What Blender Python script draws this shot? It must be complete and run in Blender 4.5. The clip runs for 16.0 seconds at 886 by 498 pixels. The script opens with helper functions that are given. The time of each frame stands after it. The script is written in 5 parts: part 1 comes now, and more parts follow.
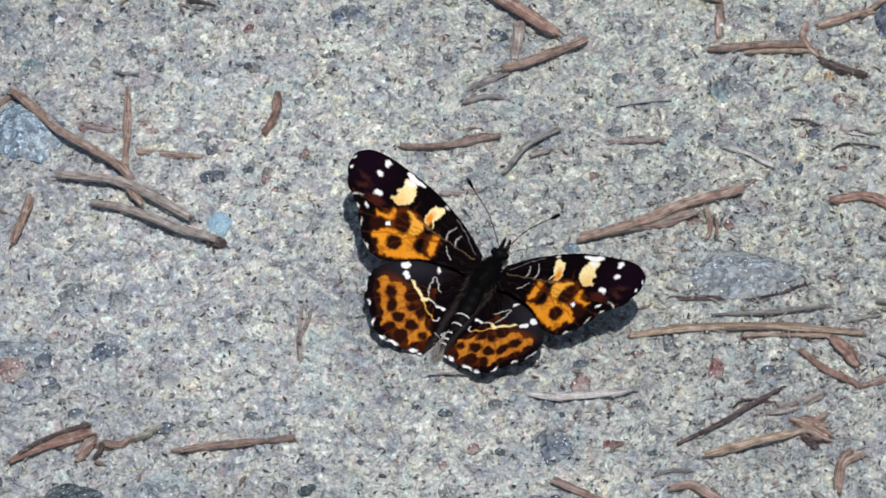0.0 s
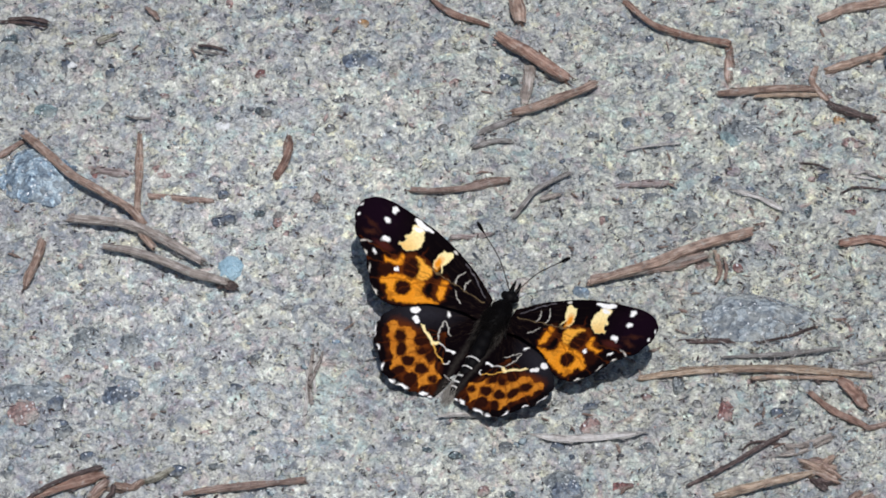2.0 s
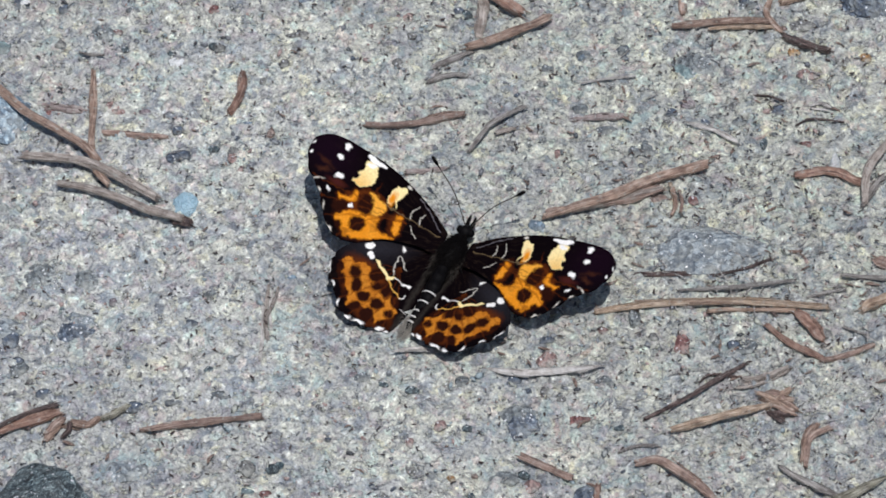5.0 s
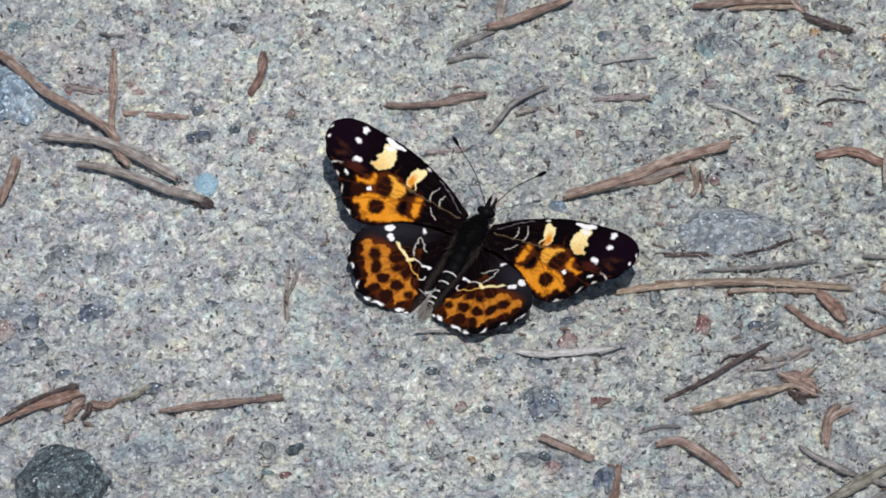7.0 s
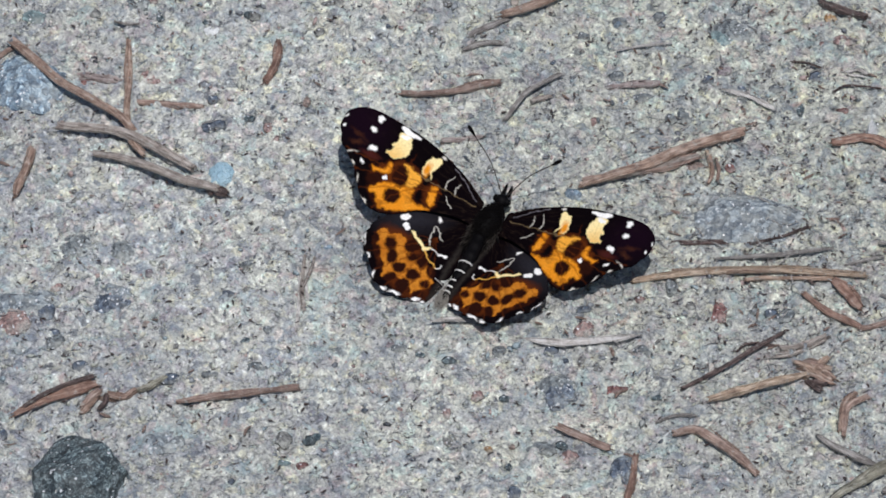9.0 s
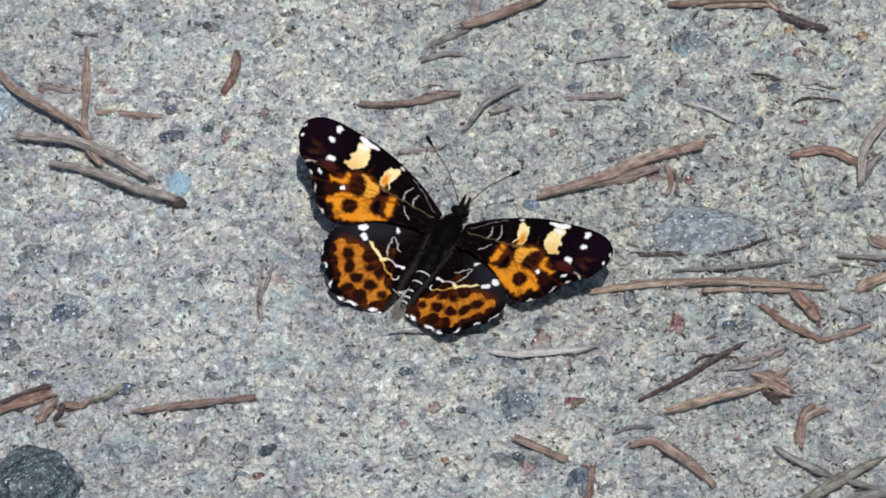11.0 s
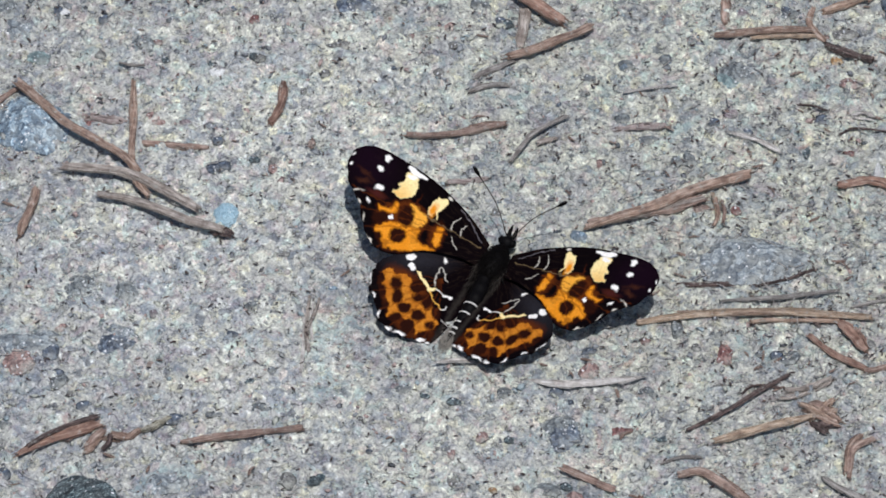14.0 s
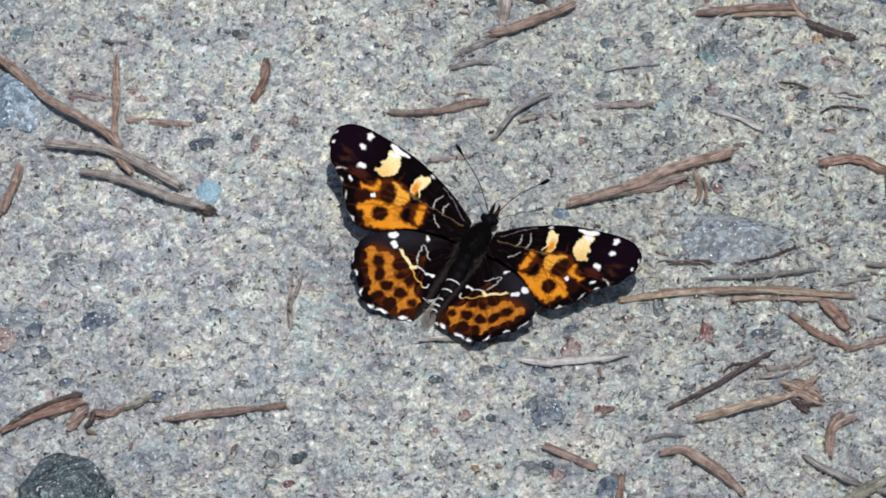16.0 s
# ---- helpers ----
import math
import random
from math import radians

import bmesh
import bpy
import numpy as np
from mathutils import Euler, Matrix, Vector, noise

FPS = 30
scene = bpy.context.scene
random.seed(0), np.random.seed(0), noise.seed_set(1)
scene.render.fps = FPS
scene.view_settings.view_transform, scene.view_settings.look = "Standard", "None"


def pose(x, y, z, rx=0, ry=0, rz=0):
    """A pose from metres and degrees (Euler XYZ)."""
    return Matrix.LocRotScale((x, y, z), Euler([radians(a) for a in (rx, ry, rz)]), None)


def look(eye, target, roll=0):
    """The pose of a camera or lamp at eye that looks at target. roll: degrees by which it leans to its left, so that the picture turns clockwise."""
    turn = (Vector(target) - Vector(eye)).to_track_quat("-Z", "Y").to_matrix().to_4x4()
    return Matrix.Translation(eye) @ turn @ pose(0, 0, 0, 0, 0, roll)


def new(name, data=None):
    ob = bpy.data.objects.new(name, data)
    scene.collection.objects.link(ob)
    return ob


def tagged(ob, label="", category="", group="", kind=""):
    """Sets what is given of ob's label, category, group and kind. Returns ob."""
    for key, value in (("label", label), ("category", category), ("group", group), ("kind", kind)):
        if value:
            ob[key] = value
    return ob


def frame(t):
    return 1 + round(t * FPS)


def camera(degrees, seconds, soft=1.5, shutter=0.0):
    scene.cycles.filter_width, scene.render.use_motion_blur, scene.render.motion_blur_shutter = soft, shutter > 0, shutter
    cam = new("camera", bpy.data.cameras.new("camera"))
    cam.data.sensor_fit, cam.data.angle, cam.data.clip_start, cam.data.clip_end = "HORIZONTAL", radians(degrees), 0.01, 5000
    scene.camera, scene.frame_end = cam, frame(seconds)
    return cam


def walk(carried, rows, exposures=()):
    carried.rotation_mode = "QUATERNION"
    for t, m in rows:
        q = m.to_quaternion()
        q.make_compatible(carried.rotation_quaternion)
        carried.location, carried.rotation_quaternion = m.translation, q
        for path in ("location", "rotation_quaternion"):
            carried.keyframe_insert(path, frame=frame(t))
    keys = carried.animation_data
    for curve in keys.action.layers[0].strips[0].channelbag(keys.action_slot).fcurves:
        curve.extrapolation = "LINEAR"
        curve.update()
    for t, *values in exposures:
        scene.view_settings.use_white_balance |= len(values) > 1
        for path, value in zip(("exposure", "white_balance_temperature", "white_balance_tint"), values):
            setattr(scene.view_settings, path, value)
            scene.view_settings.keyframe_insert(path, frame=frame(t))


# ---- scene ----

SOFT = 1.75
SUN_STRENGTH, SKY_STRENGTH = 3.29, 0.066
EXPOSURES = [(0, 0.04), (2, 0.0), (4.5, -0.02), (8, -0.06), (9.5, -0.07), (12, -0.03), (14, 0.0), (16, 0.0)]
cam = camera(7.5, 16.0, soft=SOFT)
PATH = [
    (0, look((-0.00131, -0.48102, 0.57465), (-0.000003, -0.000201, 0), 0.512)),
    (0.5, look((-0.00058, -0.48376, 0.57258), (0.000677, -0.000998, 0), 0.433)),
    (1, look((0.00121, -0.48190, 0.57549), (0.000296, 0.000827, 0), 0.275)),
    (1.5, look((-0.00177, -0.48465, 0.57287), (0.001535, 0.003543, 0), 0.692)),
    (2, look((0.00012, -0.48432, 0.57600), (-0.001203, 0.006140, 0), 0.222)),
    (2.5, look((0.00247, -0.48474, 0.57551), (-0.001470, 0.003992, 0), -0.161)),
    (3, look((0.00240, -0.48361, 0.57463), (0.003819, 0.003269, 0), 0.202)),
    (3.5, look((0.00082, -0.48361, 0.57462), (0.007963, 0.000734, 0), 0.629)),
    (4, look((-0.00444, -0.48185, 0.57639), (0.007942, -0.003733, 0), 1.075)),
    (4.5, look((-0.00017, -0.48263, 0.57596), (0.004794, -0.003344, 0), 0.448)),
    (6.8, look((-0.00151, -0.48543, 0.57308), (0.001587, -0.005398, 0), 0.152)),
    (7, look((0.00100, -0.48283, 0.57412), (0.001487, -0.006179, 0), -0.030)),
    (7.5, look((-0.00043, -0.48220, 0.57534), (-0.000094, -0.007101, 0), -0.054)),
    (8, look((0.00010, -0.48261, 0.57441), (-0.001932, -0.008383, 0), -0.334)),
    (8.5, look((-0.00000, -0.48116, 0.57667), (-0.002296, -0.007792, 0), -0.413)),
    (9, look((0.00038, -0.47882, 0.57723), (-0.000262, -0.007778, 0), -0.348)),
    (9.5, look((0.00462, -0.47803, 0.57648), (0.001423, -0.003532, 0), -0.341)),
    (9.7, look((0.00415, -0.48098, 0.57363), (0.003611, -0.002846, 0), -0.087)),
    (11.8, look((0.00118, -0.47952, 0.57398), (0.004563, -0.007882, 0), 0.252)),
    (12, look((0.00033, -0.48265, 0.57208), (0.004282, -0.008115, 0), 0.383)),
    (12.5, look((-0.00123, -0.48128, 0.57358), (0.002415, -0.007873, 0), 0.335)),
    (13, look((0.00248, -0.47816, 0.57476), (0.000279, -0.006875, 0), -0.220)),
    (13.5, look((-0.00240, -0.48148, 0.57274), (-0.001527, -0.005460, 0), 0.067)),
    (14, look((0.00014, -0.48098, 0.57344), (-0.000806, -0.001844, 0), -0.213)),
    (14.5, look((0.00245, -0.48005, 0.57536), (0.001105, -0.000959, 0), -0.240)),
    (15, look((0.00073, -0.47890, 0.57477), (0.002444, -0.003486, 0), -0.012)),
    (15.5, look((-0.00298, -0.48199, 0.57355), (0.001391, -0.006271, 0), 0.436)),
    (16, look((-0.00070, -0.47961, 0.57650), (0.001139, -0.005069, 0), 0.123)),
]
walk(cam, PATH, EXPOSURES)

# ---- world, sun and exposure ----
SUN_FROM = Vector((0.06, -0.33, 1.0)).normalized()
world = bpy.data.worlds.new("sky")
scene.world = world
world.use_nodes = True
wn = world.node_tree
sky = wn.nodes.new("ShaderNodeTexSky")
sky.sky_type = "NISHITA"
sky.sun_disc = False
sky.sun_elevation = math.asin(SUN_FROM.z)
sky.sun_rotation = math.atan2(SUN_FROM.x, SUN_FROM.y)
wn.links.new(sky.outputs["Color"], wn.nodes["Background"].inputs["Color"])
wn.nodes["Background"].inputs["Strength"].default_value = SKY_STRENGTH
sun_data = bpy.data.lights.new("sun", "SUN")
sun_data.energy, sun_data.angle, sun_data.color = SUN_STRENGTH, radians(0.5), (1.0, 0.98, 0.973)
sun = new("sun", sun_data)
sun.matrix_world = look(SUN_FROM * 5, (0, 0, 0))

# ---- small tools ----
MM = 0.001


def lattice(ix, iy, seed):
    """A random number from 0 to 1 for each whole point of the plane."""
    n = (ix * 374761393 + iy * 668265263 + seed * 974634287) & 0xFFFFFFFF
    n = ((n ^ (n >> 13)) * 1274126177) & 0xFFFFFFFF
    return ((n ^ (n >> 16)) & 0xFFFF) / 65535.0


def rough(x, y, seed):
    """Smooth noise from -1 to 1 with a period of about one unit."""
    x, y = np.asarray(x, float), np.asarray(y, float)
    ix, iy = np.floor(x).astype(np.int64), np.floor(y).astype(np.int64)
    fx, fy = x - ix, y - iy
    fx, fy = fx * fx * (3 - 2 * fx), fy * fy * (3 - 2 * fy)
    low = lattice(ix, iy, seed) * (1 - fx) + lattice(ix + 1, iy, seed) * fx
    high = lattice(ix, iy + 1, seed) * (1 - fx) + lattice(ix + 1, iy + 1, seed) * fx
    return 2 * (low * (1 - fy) + high * fy) - 1


def lie(x, y):
    """The height of the packed sand, in millimetres, at a place in millimetres."""
    return 0.42 * rough(x / 17.0, y / 17.0, 3) + 0.22 * rough(x / 5.3, y / 5.3, 4)


def spline(points, count):
    """An even smooth line through points of any dimension."""
    p = np.asarray(points, float)
    if len(p) == 2:
        return p[0] + (p[1] - p[0]) * np.linspace(0, 1, count)[:, None]
    ends = np.vstack([2 * p[0] - p[1], p, 2 * p[-1] - p[-2]])
    fine = []
    for k in range(1, len(ends) - 2):
        a, b, c, d = ends[k - 1 : k + 3]
        s = np.linspace(0, 1, 24, endpoint=k == len(ends) - 3)[:, None]
        fine.append(0.5 * (2 * b + (c - a) * s + (2 * a - 5 * b + 4 * c - d) * s**2 + (3 * b - a - 3 * c + d) * s**3))
    fine = np.vstack(fine)
    run = np.r_[0, np.cumsum(np.linalg.norm(np.diff(fine, axis=0), axis=1))]
    even = np.linspace(0, run[-1], count)
    return np.stack([np.interp(even, run, fine[:, k]) for k in range(fine.shape[1])], 1)


def mesh_of(name, verts, faces, material, smooth=True):
    me = bpy.data.meshes.new(name)
    me.from_pydata([tuple(v) for v in verts], [], faces)
    me.materials.append(material)
    if smooth:
        me.polygons.foreach_set("use_smooth", [True] * len(me.polygons))
    me.update()
    return me


def part(name, me, parent, label="", place=None):
    ob = new(name, me)
    ob.parent = parent
    if place is not None:
        ob.matrix_basis = place
    if label:
        tagged(ob, label=label)
    return ob


# ---- materials ----
def material(name, roughness=0.8, specular=0.3):
    m = bpy.data.materials.new(name)
    m.use_nodes = True
    bsdf = m.node_tree.nodes["Principled BSDF"]
    bsdf.inputs["Roughness"].default_value = roughness
    bsdf.inputs["Specular IOR Level"].default_value = specular
    return m, m.node_tree, bsdf


def add(tree, kind, **values):
    node = tree.nodes.new(kind)
    for key, value in values.items():
        node.inputs[key.replace("_", " ")].default_value = value
    return node


def ramp(tree, source, stops, constant=False):
    node = tree.nodes.new("ShaderNodeValToRGB")
    node.color_ramp.interpolation = "CONSTANT" if constant else "LINEAR"
    while len(node.color_ramp.elements) < len(stops):
        node.color_ramp.elements.new(0.5)
    for element, (at, colour) in zip(node.color_ramp.elements, stops):
        element.position, element.color = at, (*colour, 1)
    tree.links.new(source, node.inputs["Fac"])
    return node.outputs["Color"]


def mixed(tree, kind, factor, a, b):
    node = tree.nodes.new("ShaderNodeMix")
    node.data_type, node.blend_type = "RGBA", kind
    for socket, value in ((node.inputs[0], factor), (node.inputs[6], a), (node.inputs[7], b)):
        if isinstance(value, bpy.types.NodeSocket):
            tree.links.new(value, socket)
        elif isinstance(value, tuple):
            socket.default_value = (*value, 1)
        else:
            socket.default_value = value
    return node.outputs[2]


def bump(tree, bsdf, source, strength, distance):
    node = add(tree, "ShaderNodeBump", Strength=strength, Distance=distance)
    tree.links.new(source, node.inputs["Height"])
    tree.links.new(node.outputs["Normal"], bsdf.inputs["Normal"])
    return node


# Mineral colours, from dark mica to quartz, for the loose grains.
GRAIN_STOPS = [
    (0.00, (0.075, 0.08, 0.09)), (0.04, (0.18, 0.19, 0.21)), (0.13, (0.28, 0.30, 0.32)), (0.26, (0.37, 0.385, 0.375)),
    (0.42, (0.44, 0.455, 0.41)), (0.62, (0.50, 0.515, 0.45)), (0.78, (0.33, 0.40, 0.43)), (0.86, (0.42, 0.32, 0.30)),
    (0.92, (0.54, 0.55, 0.50)), (0.985, (0.68, 0.69, 0.67)),
]


def noise_at(tree, spot, scale, detail=4.0, roughness=0.6, warp=0.0):
    node = add(tree, "ShaderNodeTexNoise", Scale=scale, Detail=detail, Roughness=roughness, Distortion=warp)
    tree.links.new(spot, node.inputs["Vector"])
    return node


def sand_material():
    m, tree, bsdf = material("packed_sand", 0.8, 0.3)
    spot = tree.nodes.new("ShaderNodeTexCoord").outputs["Object"]
    aside = add(tree, "ShaderNodeMapping", Location=(0.31, 0.17, 0.0))
    tree.links.new(spot, aside.inputs["Vector"])
    aside = aside.outputs["Vector"]
    # crumbly outlines: the cells are read at shifted places
    jitter = noise_at(tree, spot, 1300.0, 3.0)
    shift = tree.nodes.new("ShaderNodeVectorMath")
    shift.operation = "MULTIPLY_ADD"
    shift.inputs[1].default_value = (0.0014, 0.0014, 0.0014)
    tree.links.new(jitter.outputs["Color"], shift.inputs[0])
    tree.links.new(spot, shift.inputs[2])
    picks, cells = [], []
    for scale in (2500.0, 1000.0):
        node = add(tree, "ShaderNodeTexVoronoi", Scale=scale, Randomness=1.0)
        tree.links.new(shift.outputs[0], node.inputs["Vector"])
        split = tree.nodes.new("ShaderNodeSeparateColor")
        tree.links.new(node.outputs["Color"], split.inputs["Color"])
        cells.append(node)
        picks.append(split.outputs)
    # clouds of cream sand and of grey rock meal
    colour = ramp(tree, noise_at(tree, spot, 210.0, 7.0, 0.66, 0.7).outputs["Fac"], [
        (0.35, (0.29, 0.30, 0.31)), (0.43, (0.375, 0.385, 0.38)), (0.51, (0.445, 0.455, 0.42)), (0.62, (0.51, 0.525, 0.465))])
    # soft clots of grains about half a millimetre wide
    clots = ramp(tree, noise_at(tree, aside, 950.0, 3.0, 0.7, 1.2).outputs["Fac"], [
        (0.34, (0.42, 0.425, 0.45)), (0.43, (0.84, 0.845, 0.86)), (0.52, (1.04, 1.04, 1.03)), (0.63, (1.32, 1.32, 1.29))])
    colour = mixed(tree, "MULTIPLY", 1.0, colour, clots)
    middle = ramp(tree, picks[1]["Red"], [
        (0.0, (0.42, 0.45, 0.52)), (0.05, (0.74, 0.78, 0.86)), (0.13, (1.0, 1.0, 1.0)), (0.66, (1.0, 0.90, 0.92)), (0.73, (0.90, 1.02, 1.03)),
        (0.80, (1.10, 1.07, 0.93)), (0.88, (1.0, 1.0, 1.0)), (0.96, (1.18, 1.2, 1.2))], True)
    colour = mixed(tree, "MULTIPLY", 0.85, colour, middle)
    fine = ramp(tree, picks[0]["Red"], [
        (0.0, (0.25, 0.25, 0.28)), (0.05, (0.66, 0.66, 0.68)), (0.14, (0.90, 0.91, 0.91)), (0.42, (1.05, 1.05, 1.04)), (0.80, (1.25, 1.26, 1.24)), (0.955, (1.7, 1.73, 1.76))], True)
    colour = mixed(tree, "MULTIPLY", 0.5, colour, fine)
    # smears of crushed rock in several tints
    for place, scale, low, high, most, tint in (
        (spot, 300.0, 0.525, 0.625, 0.75, (0.215, 0.25, 0.285)),
        (aside, 170.0, 0.555, 0.67, 0.6, (0.31, 0.43, 0.435)),
        (aside, 330.0, 0.555, 0.64, 0.5, (0.33, 0.28, 0.31)),
        (spot, 215.0, 0.595, 0.69, 0.6, (0.40, 0.265, 0.245)),
        (spot, 120.0, 0.56, 0.70, 0.45, (0.52, 0.51, 0.40)),
    ):
        cover = ramp(tree, noise_at(tree, place, scale, 6.0, 0.74, 0.9).outputs["Fac"], [(low, (0, 0, 0)), (high, (most,) * 3)])
        colour = mixed(tree, "MIX", cover, colour, tint)
    # drifts of paler, finer sand, and a greener and a bluer stretch
    for x, y, reach, tone in (
        (-0.019, 0.017, 0.025, (1.3, 1.3, 1.265)), (-0.034, -0.004, 0.018, (1.22, 1.22, 1.2)), (-0.020, -0.020, 0.013, (1.3, 1.3, 1.265)),
        (0.003, -0.034, 0.022, (1.2, 1.2, 1.17)), (0.040, 0.016, 0.060, (1.10, 1.11, 1.05)), (-0.055, -0.020, 0.06, (0.97, 0.98, 1.02)),
    ):
        away = tree.nodes.new("ShaderNodeVectorMath")
        away.operation = "DISTANCE"
        away.inputs[1].default_value = (x, y, 0)
        tree.links.new(shift.outputs[0], away.inputs[0])
        edge = tree.nodes.new("ShaderNodeMath")
        edge.operation = "DIVIDE"
        edge.inputs[1].default_value = reach
        tree.links.new(away.outputs["Value"], edge.inputs[0])
        colour = mixed(tree, "MULTIPLY", 1.0, colour, ramp(tree, edge.outputs[0], [(0.22, tone), (1.0, (1.0, 1.0, 1.0))]))
    # fine shade of the pits painted into the colour; crests are brightened
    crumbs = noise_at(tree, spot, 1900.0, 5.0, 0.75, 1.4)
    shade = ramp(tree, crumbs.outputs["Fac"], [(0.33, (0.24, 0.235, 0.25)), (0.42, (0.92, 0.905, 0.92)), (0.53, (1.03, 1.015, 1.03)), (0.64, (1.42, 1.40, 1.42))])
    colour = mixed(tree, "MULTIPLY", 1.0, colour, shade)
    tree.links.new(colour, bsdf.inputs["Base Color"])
    gloss = ramp(tree, picks[0]["Blue"], [(0.0, (0.9, 0.9, 0.9)), (0.90, (0.7, 0.7, 0.7)), (0.965, (0.22, 0.22, 0.22))], True)
    tree.links.new(gloss, bsdf.inputs["Roughness"])
    joined = tree.nodes.new("ShaderNodeMath")
    joined.operation = "MULTIPLY_ADD"
    joined.inputs[1].default_value = -0.5
    tree.links.new(cells[0].outputs["Distance"], joined.inputs[0])
    tree.links.new(crumbs.outputs["Fac"], joined.inputs[2])
    bump(tree, bsdf, joined.outputs[0], 0.8, 0.00024)
    return m


def grain_material():
    m, tree, bsdf = material("mineral_grains", 0.5, 0.5)
    info = tree.nodes.new("ShaderNodeNewGeometry")
    base = ramp(tree, info.outputs["Random Per Island"], GRAIN_STOPS, True)
    spot = tree.nodes.new("ShaderNodeTexCoord").outputs["Object"]
    speck = add(tree, "ShaderNodeTexNoise", Scale=5200.0, Detail=2.0)
    tree.links.new(spot, speck.inputs["Vector"])
    shade = ramp(tree, speck.outputs["Fac"], [(0.32, (0.72, 0.72, 0.74)), (0.66, (1.15, 1.15, 1.12))])
    tree.links.new(mixed(tree, "MULTIPLY", 1.0, base, shade), bsdf.inputs["Base Color"])
    gloss = tree.nodes.new("ShaderNodeMath")
    gloss.operation = "PINGPONG"
    gloss.inputs[1].default_value = 0.031
    tree.links.new(info.outputs["Random Per Island"], gloss.inputs[0])
    tree.links.new(ramp(tree, gloss.outputs[0], [(0.0, (0.16, 0.16, 0.16)), (0.012, (0.75, 0.75, 0.75))]), bsdf.inputs["Roughness"])
    bump(tree, bsdf, speck.outputs["Fac"], 0.5, 0.0001)
    return m


def stone_material(name, dark, mid, light, gloss=0.45, dust=0.7, speckle=0.8, crystal=3600.0, fleck=(0.8, 0.82, 0.85), warp=0.0, relief=0.00025, rare=0.975):
    m, tree, bsdf = material("stone_" + name, gloss, 0.5)
    spot = tree.nodes.new("ShaderNodeTexCoord").outputs["Object"]
    crystals = add(tree, "ShaderNodeTexVoronoi", Scale=crystal)
    tree.links.new(spot, crystals.inputs["Vector"])
    split = tree.nodes.new("ShaderNodeSeparateColor")
    tree.links.new(crystals.outputs["Color"], split.inputs["Color"])
    cloud = add(tree, "ShaderNodeTexNoise", Scale=700.0 + 250.0 * warp, Detail=5.0, Roughness=0.65 + 0.05 * warp, Distortion=warp)
    tree.links.new(spot, cloud.inputs["Vector"])
    base = ramp(tree, cloud.outputs["Fac"], [(0.34, dark), (0.5, mid), (0.68, light)])
    spots = ramp(tree, split.outputs["Red"], [(0.0, (0.45, 0.45, 0.47)), (0.45, (0.95, 0.95, 0.95)), (0.85, (1.25, 1.25, 1.25))], True)
    colour = mixed(tree, "MULTIPLY", speckle, base, spots)
    # bright specks painted in for the glints of crystal faces
    tiny = add(tree, "ShaderNodeTexVoronoi", Scale=4600.0)
    tree.links.new(spot, tiny.inputs["Vector"])
    tint = tree.nodes.new("ShaderNodeSeparateColor")
    tree.links.new(tiny.outputs["Color"], tint.inputs["Color"])
    glint = ramp(tree, tint.outputs["Green"], [(0.0, (0, 0, 0)), (rare, (speckle, speckle, speckle))], True)
    colour = mixed(tree, "MIX", glint, colour, fleck)
    # sand dust settled on the flat tops
    dusty = add(tree, "ShaderNodeTexNoise", Scale=420.0, Detail=6.0, Roughness=0.7)
    tree.links.new(spot, dusty.inputs["Vector"])
    film = ramp(tree, dusty.outputs["Fac"], [(0.44, (0, 0, 0)), (0.64, (dust, dust, dust))])
    tree.links.new(mixed(tree, "MIX", film, colour, (0.40, 0.41, 0.375)), bsdf.inputs["Base Color"])
    tree.links.new(ramp(tree, split.outputs["Blue"], [(0.0, (0.7, 0.7, 0.7)), (0.82, (0.22, 0.22, 0.22))], True), bsdf.inputs["Roughness"])
    bump(tree, bsdf, crystals.outputs["Distance"], 0.7, relief)
    return m


